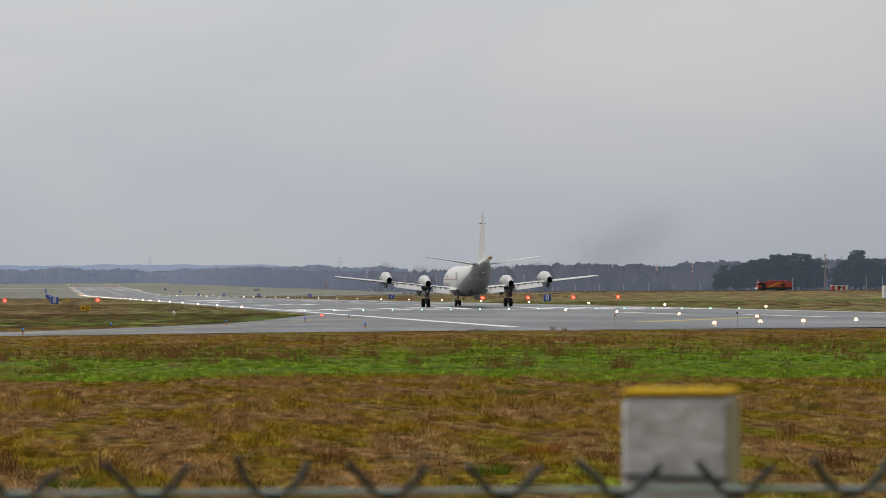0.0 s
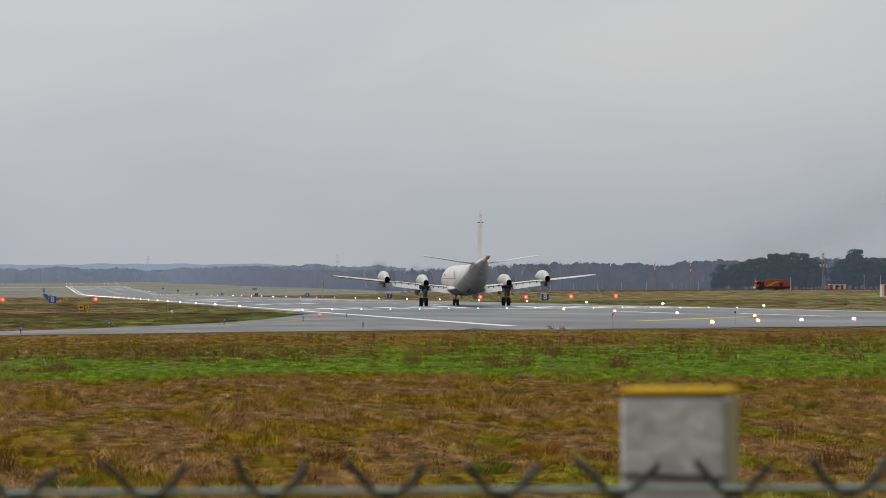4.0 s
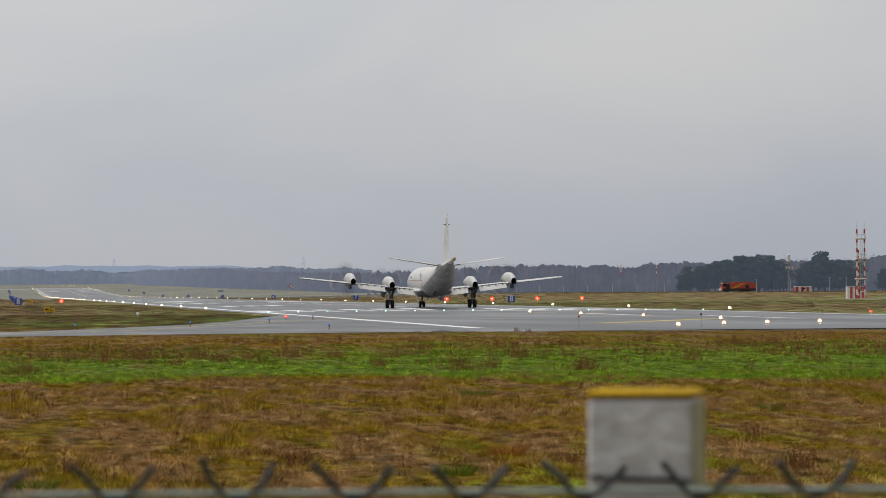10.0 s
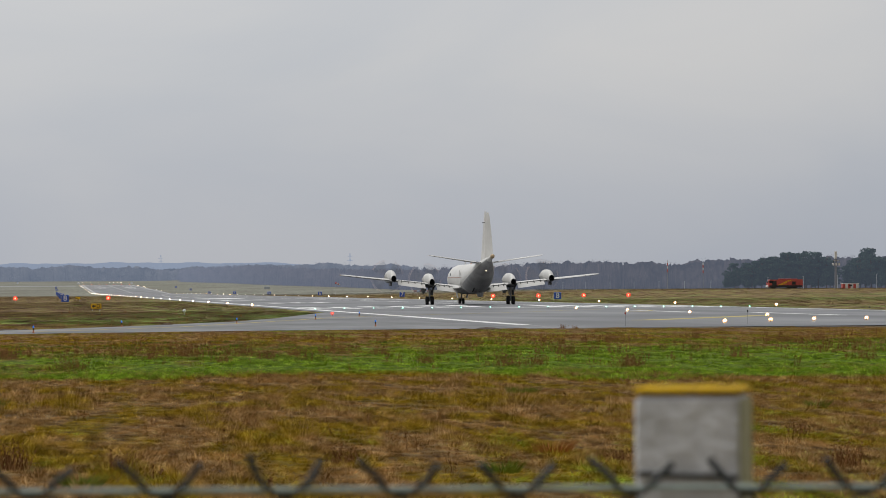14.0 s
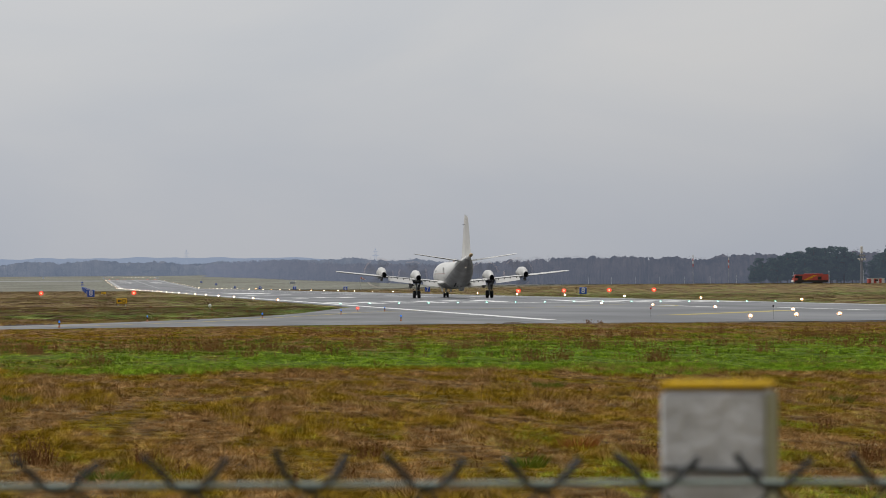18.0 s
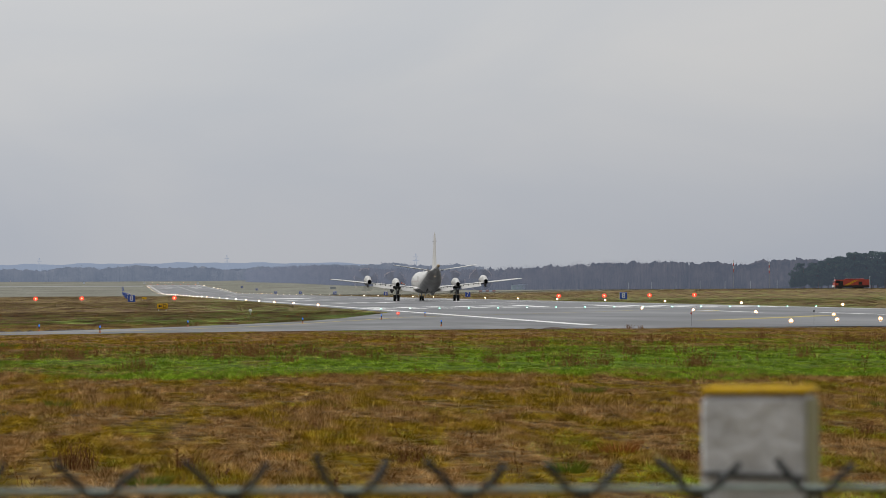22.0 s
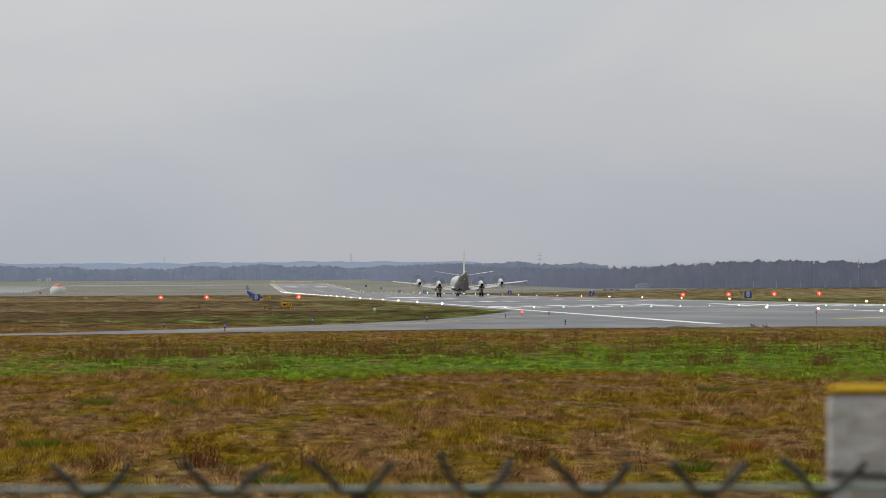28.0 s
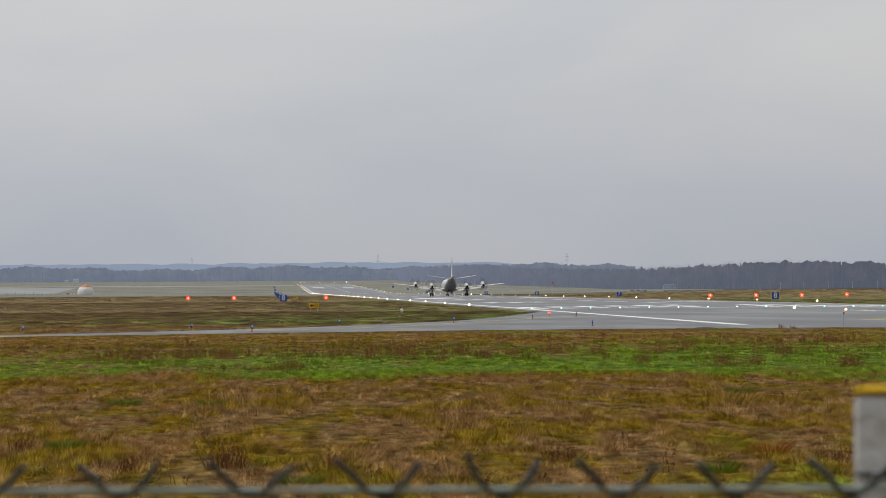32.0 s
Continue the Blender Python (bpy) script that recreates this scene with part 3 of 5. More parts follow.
    return tagged(new(name, raw_mesh(name, v, f, material)), label, "woodland", kind="stuff")


# Haze is painted on: the surface itself gives off a faint bluish glow.
def haze_glow_mat(name, colour, haze, tint=(0.42, 0.51, 0.69), scale=0.01, second=None):
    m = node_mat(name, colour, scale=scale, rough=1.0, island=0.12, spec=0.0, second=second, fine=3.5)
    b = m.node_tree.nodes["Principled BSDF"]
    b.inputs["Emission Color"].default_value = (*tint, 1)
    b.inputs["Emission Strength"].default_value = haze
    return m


def deepen_haze_glow(m):
    """Painted haze: the surface's own glow grows with distance across the airfield."""
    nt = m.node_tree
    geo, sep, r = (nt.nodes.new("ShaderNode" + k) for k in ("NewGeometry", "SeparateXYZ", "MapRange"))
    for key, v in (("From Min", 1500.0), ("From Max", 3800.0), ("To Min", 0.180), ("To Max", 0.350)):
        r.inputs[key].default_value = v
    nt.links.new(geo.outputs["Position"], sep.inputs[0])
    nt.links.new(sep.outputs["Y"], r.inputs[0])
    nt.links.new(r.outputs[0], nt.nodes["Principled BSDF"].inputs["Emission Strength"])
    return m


M["far_wood"] = haze_glow_mat("far_hazy_wood", (0.130, 0.118, 0.108), 0.310, scale=0.045, second=(0.010, 0.011, 0.013))
M["ridge"] = haze_glow_mat("hazy_ridge", (0.12, 0.13, 0.15), 0.53)
M["dim_wood"] = deepen_haze_glow(haze_glow_mat("bare_wood_with_painted_haze", (0.095, 0.074, 0.068), 0.148, (0.42, 0.50, 0.68), 0.11, (0.012, 0.010, 0.010)))
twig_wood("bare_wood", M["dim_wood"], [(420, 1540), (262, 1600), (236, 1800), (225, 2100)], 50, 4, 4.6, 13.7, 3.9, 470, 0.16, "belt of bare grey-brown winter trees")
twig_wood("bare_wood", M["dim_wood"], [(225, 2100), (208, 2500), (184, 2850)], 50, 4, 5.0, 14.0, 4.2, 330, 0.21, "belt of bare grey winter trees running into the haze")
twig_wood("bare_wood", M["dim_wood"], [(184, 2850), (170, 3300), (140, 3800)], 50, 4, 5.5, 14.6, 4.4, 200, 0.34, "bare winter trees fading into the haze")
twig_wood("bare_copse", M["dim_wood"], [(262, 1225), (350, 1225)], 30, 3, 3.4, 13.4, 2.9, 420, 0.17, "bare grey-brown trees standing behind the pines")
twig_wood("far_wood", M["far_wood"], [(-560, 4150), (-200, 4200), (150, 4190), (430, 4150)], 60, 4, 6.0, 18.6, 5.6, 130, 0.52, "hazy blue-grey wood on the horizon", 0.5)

# two ridges behind everything, their haze painted on as glow
for k, (y, h, amp) in enumerate(((4600, 20.5, 4.0), (4700, 23.0, 5.5))):
    s = Shape()
    low, high = [], []
    for i in range(601):
        x = -900 + i * 4.0
        top = 15 + (h + 0.0) * (1 - 0.75 * ease((x - 290) / 170)) + amp * (noise.noise(Vector((x * 0.004, k * 7.0, 0))) + 0.45 * noise.noise(Vector((x * 0.03, k * 3.0, 1.0)))) + 3.2 * max(0.0, noise.noise(Vector((x * 0.021, k * 5.0, 9.0)))) * (1.0 - 0.6 * abs(math.sin(x * 0.11 + k))) + 0.5 * noise.noise(Vector((x * 0.22, k, 4.0)))
        low.append((x, y, 5.0))
        high.append((x, y, top))
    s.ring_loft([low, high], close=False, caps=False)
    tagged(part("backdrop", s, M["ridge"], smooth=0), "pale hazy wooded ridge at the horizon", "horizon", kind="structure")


def pine(seed, height, width):
    """A pine: tapered trunk, limbs and a crown of many needle clumps."""
    r = np.random.default_rng(seed)
    stem = Shape()
    stem.bent([(0, 0, 0), (0.1, 0, height * 0.4), (-0.1, 0.1, height * 0.7), (0.05, 0, height * 0.95)], 0.2, 6)
    v, f = [], []
    low = r.uniform(0.08, 0.38)
    for k in range(26):
        top = low + (1 - low) * (k + r.uniform(0, 1)) / 26
        reach = width * (0.30 + 0.70 * math.sin(math.pi * min(1, 0.25 + top * 0.75)) ** 0.7) * r.uniform(0.35, 1.1)
        ang = r.uniform(0, 2 * math.pi)
        end = np.array((math.cos(ang) * reach, math.sin(ang) * reach, height * top + 0.3))
        stem.tube((0, 0, height * top * 0.93), tuple(end), 0.06, 0.02, 4)
        for puff in range(3):
            mid = end * (1.0 - .27 * puff) + r.normal(0, .12, 3) * width * .4
            mid[2] = min(mid[2], height * .93)
            big = width * r.uniform(.17, .27)
            for _ in range(85):
                a = r.normal(0, 1, 3)
                a *= r.uniform(.35, 1.0) ** .5 / np.linalg.norm(a)
                c = mid + a * big * np.array((1.0, 1.0, .62))
                c[2] = max(c[2], .5)
                d = r.normal(0, 1, 3)
                d /= np.linalg.norm(d)
                e = np.cross(d, r.normal(0, 1, 3))
                e /= np.linalg.norm(e)
                b = len(v)
                v.extend([tuple(c - d * 0.24), tuple(c + d * 0.24 + e * 0.08), tuple(c + e * 0.28)])
                f.append((b, b + 1, b + 2))
    return stem, v, f


# painted haze on the pines: needles and bark glow a faint blue
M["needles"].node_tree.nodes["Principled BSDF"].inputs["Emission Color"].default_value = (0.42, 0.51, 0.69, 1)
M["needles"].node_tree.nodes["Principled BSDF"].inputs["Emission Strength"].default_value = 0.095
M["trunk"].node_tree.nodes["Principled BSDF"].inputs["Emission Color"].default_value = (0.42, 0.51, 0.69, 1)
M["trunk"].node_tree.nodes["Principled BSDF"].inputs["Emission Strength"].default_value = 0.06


def make_pines():
    kinds = []
    for k, (h, w) in enumerate(((11.0, 3.6), (12.5, 4.2), (9.5, 4.0), (10.0, 3.2))):
        stem, v, f = pine(40 + k, h, w)
        ob = thing("pine_tree", "dark green pine tree at the edge of the airfield", "tree", pose(200, 1180, 0), "pines at the field's edge")
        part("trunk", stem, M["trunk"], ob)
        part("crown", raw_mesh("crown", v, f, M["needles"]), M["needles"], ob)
        kinds.append(ob)
    r = random.Random(5)
    spots = []
    shape = ((226, 5.0), (229, 7.0), (232, 9.0), (240, 10.8), (248, 12.9), (256, 13.4), (261, 12.4), (266, 8.5), (271, 9.0), (275, 13.4), (279, 14.4), (284, 11.5), (300, 9.0))
    for row in range(3):
        x = 226.0 + row * 1.7
        while x < 300:
            tall = float(np.interp(x, [p[0] for p in shape], [p[1] for p in shape]))
            if not (263 < x < 271 and row < 2) and (x < 284 or r.random() < 0.45):
                spots.append((x, 1176 + row * 8 + r.uniform(-3, 3), tall * r.uniform(0.72, 1.0)))
            x += r.uniform(2.3, 4.2)
    high = (11.0, 12.5, 9.5, 10.0)
    for i, (x, y, tall) in enumerate(spots):
        m = pose(x, y, rise(x, y) - 0.1, 0, 0, r.uniform(0, 360)) @ Matrix.Diagonal((*((tall / high[i % 4]) * k for k in (1.0, 1.0, 1.0)), 1))
        if i < 4:
            kinds[i].matrix_basis = m
        else:
            ob = copy_thing(kinds[i % 4], pose(0, 0, 0))
            ob.matrix_basis = m


make_pines()

# ---- the aircraft ----
def ellipse(y, zc, rx, rz, n=28, xc=0.0, flat=1.0):
    """A ring across y; flat under 1 squares off its lower half."""
    ring = []
    for j in range(n):
        c, s_ = math.cos(2 * math.pi * j / n), math.sin(2 * math.pi * j / n)
        k = flat if s_ < 0 else 1.0
        ring.append((xc + math.copysign(abs(c) ** k, c) * rx, y, zc + math.copysign(abs(s_) ** k, s_) * rz))
    return ring


def foil(span, lead, chord, z, thick, n=9, upright=False):
    """A wing section at a span, from the leading edge back along the chord."""
    ring = []
    for j in range(2 * n):
        k = j / n if j < n else 2 - j / n
        t_ = thick * chord * 2.6 * (math.sqrt(k) * 0.55 * (1 - k) + 0.12 * k * (1 - k)) + 0.012
        off = t_ if j < n else -t_ * 0.75
        ring.append((off, lead - chord * k, z) if upright else (span, lead - chord * k, z + off))
    return ring


def wing_z(x):
    return 2.12 + max(0.0, abs(x) - 1.7) * math.tan(radians(6.1))


def make_wheel(parent, name, x, y, r, w):
    """Tyre and rim; its own axle is local x."""
    tyre = Shape().lathe([(r * 0.55, -w / 2), (r * 0.9, -w / 2), (r, -w * 0.3), (r, w * 0.3), (r * 0.9, w / 2), (r * 0.55, w / 2)], "x", n=20)
    ob = part(name, tyre, M["tyre"], parent, "black rubber tyre", at=pose(x, y, r))
    rim = Shape().lathe([(0.06, -w * 0.42), (r * 0.56, -w * 0.36), (r * 0.56, w * 0.36), (0.06, w * 0.42)], "x", n=14)
    part("rim", rim, M["rim"], ob, "grey metal rim")
    return ob


# dark grey for parts; also paints the shade in well and slots
M["dark_and_gap_shade"] = node_mat("dark_parts_and_gap_shade", (0.10, 0.10, 0.105), scale=2.0, rough=0.6)


def make_aircraft():
    ac = thing("patrol_aircraft", "light grey four-engined turboprop patrol aircraft rolling down the runway", "aircraft", pose(RW_MID + 0.1, 409.5, 0.2))
    moving = {"wheels": [], "props": []}
    hull = [(13.4, 2.72, .05, .05), (13.15, 2.75, .42, .42), (12.5, 2.82, .86, .88), (11.5, 2.93, 1.3, 1.33), (10.2, 3.03, 1.6, 1.62), (8.6, 3.08, 1.73, 1.73),
            (2, 3.08, 1.73, 1.73), (-5.5, 3.08, 1.73, 1.73), (-7, 3.13, 1.71, 1.69), (-8, 3.22, 1.68, 1.61), (-9, 3.34, 1.62, 1.51), (-10, 3.48, 1.55, 1.40), (-12, 3.83, 1.36, 1.14), (-14, 4.24, 1.10, .86), (-16, 4.70, .76, .58), (-17.6, 5.03, .46, .42), (-18.6, 5.24, .3, .28)]
    part("fuselage", Shape().ring_loft([ellipse(*r, 44, 0.0, float(np.interp(r[0], (-13, -6.5), (1.0, 1.0)))) for r in hull]), M["grey_paint"], ac, "light grey fuselage tapering to an upswept tail", 50)
    # the underside of the rear fuselage, its shade painted as a darker grey shell
    skin = []
    for y, zc, rx, rz in [r for r in hull if r[0] <= -2]:
        a0 = math.asin(float(np.interp(y, (-17, -9, -4), (0.02, 0.22, 0.42))))
        skin.append([((rx + .006) * math.cos(a), y, zc + (rz + .006) * math.sin(a)) for a in [math.pi + a0 + (math.pi - 2 * a0) * j / 20 for j in range(21)]])
    part("belly_shade_skin", Shape().ring_loft(skin, close=False, caps=False), M["grey_belly_shade"], ac, "grey underside of the tail with shade painted on", 50)
    boom = Shape().ring_loft([ellipse(y, z, r, r, 12) for y, z, r in ((-18.4, 5.2, .28), (-19.4, 5.33, .24), (-21.0, 5.5, .22))])
    tail_boom = part("tail_boom", boom, M["grey_paint"], ac, "slender light grey sensor boom at the tail")
    part("boom_tip", Shape().ring_loft([ellipse(y, z, r, r, 12) for y, z, r in ((-21.0, 5.5, .225), (-21.6, 5.54, .24), (-22.1, 5.58, .19), (-22.3, 5.6, .05))]), M["boom_paint"], tail_boom, "tan boom tip")
    # belly fairing between the wings, darker underside panel, sensor turret
    part("belly_fairing", Shape().ring_loft([ellipse(y, 1.95, rx, rz, 20) for y, rx, rz in ((5.2, .3, .1), (4.2, 1.5, .5), (1, 1.95, .72), (-2.2, 1.9, .68), (-4.2, 1.3, .45), (-5.6, .3, .1))]), M["grey_belly_shade"], ac, "darker grey wing-root fairing")
    turret = Shape().lathe([(.05, -.62), (.3, -.55), (.42, -.25), (.42, .1), (.3, .4)], "z", (0.4, -6.4, 1.55), 14)
    part("sensor_turret", turret, M["grey_belly_shade"], ac, "dark sensor dome under the belly")
    for i in range(4):
        for j in range(3):
            part("buoy_tube", Shape().tube((-0.6 + 0.4 * j, -7.6 - 0.55 * i, 1.9 + 0.1 * i), (-0.6 + 0.4 * j, -7.6 - 0.55 * i, 1.52 + 0.13 * i), 0.09, n=8), M["soot"], ac, "dark buoy launch tube")
    for side in (-1, 1):
        stripe = Shape()
        for k in range(14):
            y0, y1 = 8.0 - k, 7.0 - k
            stripe.quad(*[(side * (1.735 if z == 3.2 or z == 3.32 else 1.735), y, z) for y, z in ((y0, 3.2), (y1, 3.2), (y1, 3.28), (y0, 3.28))])
        part("stripe", stripe, M["stripe_paint"], ac, "faded red cheat line", 0)
        for y in (5.4,):
            win = Shape().lathe([(.02, 0.0), (.14, 0.004), (.15, -0.05)], "x", (side * (1.69 if y > -6 else 1.66), y, 3.62), 14)
            part("window", win, M["glass"], ac, "round dark window")
        door = Shape().box(side * 1.715, -3.9, 3.25, .03, .95, 1.7, bevel=.01)
        part("cabin_door", door, M["grey_paint"], ac, "light grey cabin door")
        part("root_fillet", Shape().ring_loft([ellipse(y, 2.02, a, c, 12, side * 1.75) for y, a, c in ((3.9, .1, .1), (2.5, .55, .32), (-0.6, .6, .34), (-2.6, .4, .25), (-4.4, .08, .08))]), M["grey_paint"], ac, "wing-root fillet")
    part("beacon", Shape().lathe([(.12, 4.78), (.12, 4.9), (.08, 4.98), (.01, 5.0)], "z", (0, -1.0, 0), 10), M["tip_red"], ac, "small red beacon")
    part("tail_vent", Shape().box(-.62, -14.2, 4.62, .05, .9, .3, bevel=.02), M["dark_and_gap_shade"], ac, "dark vent on the tail")
    screen = Shape()
    for k in range(5):
        a = radians(-58 + 29 * k)
        screen.box(0, 0, 0, 0.52, 0.05, 0.42, Matrix.Translation((1.18 * math.sin(a), 10.45 + 0.75 * math.cos(a), 4.06)) @ Matrix.Rotation(-a, 4, "Z") @ Matrix.Rotation(radians(-38), 4, "X"), 0.02)
    part("windscreen", screen, M["glass"], ac, "dark cockpit windows")

    for side in (-1, 1):
        secs = [foil(side * x, lead, chord, wing_z(x), th) for x, lead, chord, th in ((1.2, 3.75, 4.75, .074), (4.75, 3.1, 4.05, .074), (9.3, 2.25, 3.1, .078), (14.8, 1.35, 2.25, .076), (15.4, 1.05, 1.7, .045))]
        wing = part("wing", Shape().ring_loft(secs), M["grey_paint"], ac, "straight tapered grey wing", 40)
        # trailing-edge flaps set down, ailerons outside
        for x0, x1, c0, c1 in ((1.75, 4.15, 1.4, 1.3), (5.5, 8.7, 1.25, 1.05)):
            def te(x):
                return np.interp(x, (1.2, 4.75, 9.3, 14.6), (3.75 - 4.75, 3.1 - 4.05, 2.25 - 3.1, 1.35 - 2.25))
            flap = Shape()
            rings = []
            for x, c in ((x0, c0), (x1, c1)):
                y0, z0 = te(x) + 0.12, wing_z(x) - 0.02
                d = radians(27)
                rings.append([(side * x, y0, z0 + .07), (side * x, y0 - c * .5 * math.cos(d), z0 - c * .5 * math.sin(d) + .08), (side * x, y0 - c * math.cos(d), z0 - c * math.sin(d)), (side * x, y0 - c * .5 * math.cos(d), z0 - c * .5 * math.sin(d) - .05), (side * x, y0 + .05, z0 - .1)])
            flap.ring_loft(rings)
            part("flap", flap, M["grey_paint"], wing, "lowered grey flap", 30)
            # no open slot here: a dark strip paints its shade
            gap = Shape().ring_loft([[(side * x, te(x) + .13, wing_z(x) + .035), (side * x, te(x) + .13, wing_z(x) + .075), (side * x, te(x) - .02, wing_z(x) + .068), (side * x, te(x) - .02, wing_z(x) + .02)] for x in (x0, x1)])
            part("flap_gap_shade", gap, M["dark_and_gap_shade"], wing, "dark strip drawn as the shaded slot before the flap", 0)
            for k in range(4):
                x = x0 + (x1 - x0) * (0.12 + 0.25 * k)
                y0, z0 = te(x), wing_z(x)
                part("flap_bracket", Shape().box(0, 0, 0, 0.07, 0.55, 0.10, Matrix.Translation((side * x, y0 - 0.16, z0 - 0.02)) @ Matrix.Rotation(radians(24), 4, "X"), 0.02), M["soot"], wing, "dark flap bracket")
        x0, x1 = 9.9, 14.2
        ail = Shape().ring_loft([[(side * x, te_ + .06, wing_z(x) + .06), (side * x, te_ - w_, wing_z(x) - .03), (side * x, te_ + .06, wing_z(x) - .07)] for x, te_, w_ in ((x0, -0.88, .42), (x1, -0.9, .32))])
        part("aileron", ail, M["grey_paint"], wing, "", 0)
        part("wing_tip_lamp", Shape().lathe([(.02, -.16), (.07, -.08), (.07, .12), (.02, .2)], "y", (side * 15.4, 0.3, wing_z(15.4)), 8), M["boom_paint"], wing, "small tan wing-tip lamp")
        part("static_wick", Shape().tube((side * 13.6, -0.95, wing_z(13.6)), (side * 13.6, -1.5, wing_z(13.6) + .02), .025, n=5), M["soot"], wing)
        for x, zc in ((4.83, 3.08), (9.35, 3.5)):
            nac = [(5.2, zc - .1, .32, .32), (5.0, zc - .1, .39, .46), (4.4, zc - .02, .42, .56), (3.4, zc + .05, .43, .63), (1.2, zc + .06, .43, .64), (-0.6, zc + .02, .43, .62), (-1.6, zc - .1, .41, .56), (-2.3, zc - .27, .365, .47), (-2.75, zc - .38, .325, .40), (-2.7, zc - .38, .29, .36)]
            na = part("nacelle", Shape().ring_loft([ellipse(y, z, a * .92, c * .94, 24, side * x, .78 if y < -1 else 1.0) for y, z, a, c in nac], caps=False), M["grey_paint"], ac, "rounded light grey engine nacelle", 50)
            pipe = Shape().ring_loft([ellipse(y, zc - .38, a * .92, c * .94, 24, side * x, .78) for y, a, c in ((-2.77, .33, .405), (-2.9, .322, .395), (-2.86, .297, .365), (-2.0, .28, .34), (-1.95, .02, .02))], caps=False)
            part("exhaust_pipe", pipe, M["soot"], na, "soot-black exhaust pipe")
            part("intake", Shape().ring_loft([ellipse(y, zc - .62, a, c, 14, side * x) for y, a, c in ((5.1, .26, .16), (4.9, .34, .24), (3.6, .32, .22), (2.4, .1, .08))]), M["grey_belly_shade"], na, "air intake under the nacelle")
            if x > 9:
                part("stores_pylon", Shape().box(side * (x + .15), -.3, zc - 1.0, .22, 1.6, .42, bevel=.06), M["dark_and_gap_shade"], na, "dark stores pylon")
            part("heat_shield", Shape().ring_loft([ellipse(y, zc - .60, a, c, 10, side * x) for y, a, c in ((1.2, .1, .05), (0.4, .34, .2), (-1.2, .36, .2), (-1.9, .2, .1))]), M["grey_belly_shade"], na, "darker grey lower cowling")
            prop = part("propeller_hub", Shape().lathe([(.34, -.28), (.36, 0), (.34, .3), (.26, .62), (.12, .86), (.02, .95)], "y", n=18), M["grey_belly_shade"], ac, "grey propeller spinner", at=pose(side * x, 5.5, zc - .1))
            for k in range(4):
                turn = Matrix.Rotation(math.pi / 2 * k, 4, "Y")
                b = Shape()
                rings = []
                for r_, w_, tw in ((.3, .16, 62), (.7, .36, 52), (1.2, .47, 40), (1.6, .46, 31), (1.80, .42, 28)):
                    a = radians(tw)
                    rings.append([turn @ Vector((dx * math.cos(a), dx * math.sin(a) + dt, r_)) for dx, dt in ((-w_ / 2, 0), (0, .035), (w_ / 2, 0), (0, -.035))])
                b.ring_loft(rings)
                bl = part("propeller_blade", b, M["blade_metal"], prop, "dark propeller blade", 40)
                tip = Shape().ring_loft([[turn @ Vector((dx * math.cos(a), dx * math.sin(a) + dt, r_)) for dx, dt in ((-w_ / 2, 0), (0, .03), (w_ / 2, 0), (0, -.03))] for r_, w_, a in ((1.80, .42, radians(28)), (2.05, .32, radians(26)))])
                part("blade_tip", tip, M["tip_red"], bl, "red-painted tip", 40)
            moving["props"].append((prop, (side * x, 5.5, zc - .1), 23.0 * len(moving["props"])))
        # tailplane
        tail = Shape().ring_loft([foil(side * x, lead, chord, z, th) for x, lead, chord, z, th in ((.3, -12.8, 3.5, 4.78, .05), (6.15, -14.3, 1.9, 5.68, .045), (6.55, -14.7, 1.3, 5.74, .03))])
        tp = part("tailplane", tail, M["grey_paint"], ac, "grey tailplane with upward tilt", 40)
        el = Shape().ring_loft([[(side * x, y, z + .05), (side * x, y - w_, z - .02), (side * x, y, z - .06)] for x, y, z, w_ in ((.75, -16.15, 4.86, .6), (6.3, -16.15, 5.70, .3))])
        part("elevator", el, M["grey_paint"], tp, "", 0)
        part("mass_balance", Shape().tube((side * 1.3, -16.75, 4.98), (side * .75, -16.85, 4.90), .03, n=6), M["soot"], tp)
        # main gear
        gear = part("main_gear_leg", Shape().tube((side * 4.83, .1, 2.5), (side * 4.83, 0, .5), .13, .11, 10), M["steel"], ac, "steel main landing-gear leg")
        brace = Shape()
        brace.tube((side * 4.83, 1.4, 2.4), (side * 4.83, .05, 1.1), .07, n=8)
        brace.tube((side * 4.4, .1, 2.4), (side * 4.7, 0, 1.2), .05, n=8)
        brace.tube((side * 5.1, .1, 2.4), (side * 4.8, 0, 1.2), .05, n=8)
        part("brace", brace, M["steel"], gear, "gear brace struts")
        part("axle", Shape().tube((side * 4.83 - .42, 0, .52), (side * 4.83 + .42, 0, .52), .08, n=8), M["steel"], gear)
        for dx in (-.5, .5):
            door = Shape().box(0, 0, 0, .06, 2.0, .95, Matrix.Translation((side * 4.83 + dx * 1.15, .9, 2.1)) @ Matrix.Rotation(radians(22 if dx > 0 else -22), 4, "Y"), .02)
            part("gear_door", door, M["dark_and_gap_shade"], ac, "open dark gear door")
        # solid dark block in place of the well's shaded opening
        part("wheel_well_shade", Shape().box(side * 4.83, .5, 2.30, .9, 2.8, .5, bevel=.15), M["dark_and_gap_shade"], ac, "solid dark block drawn as the shaded wheel well")
        fairing = Shape().box(0, 0, 0, .42, .5, .8, Matrix.Translation((side * 4.83 - .78, .2, 1.75)) @ Matrix.Rotation(radians(-14), 4, "Y"), .12)
        part("gear_fairing", fairing, M["grey_belly_shade"], ac, "grey fairing hanging beside the gear leg")
        part("torque_link", Shape().box(side * 4.83 + .28, -.05, 1.45, .28, .35, .7, bevel=.08), M["dark_and_gap_shade"], gear)
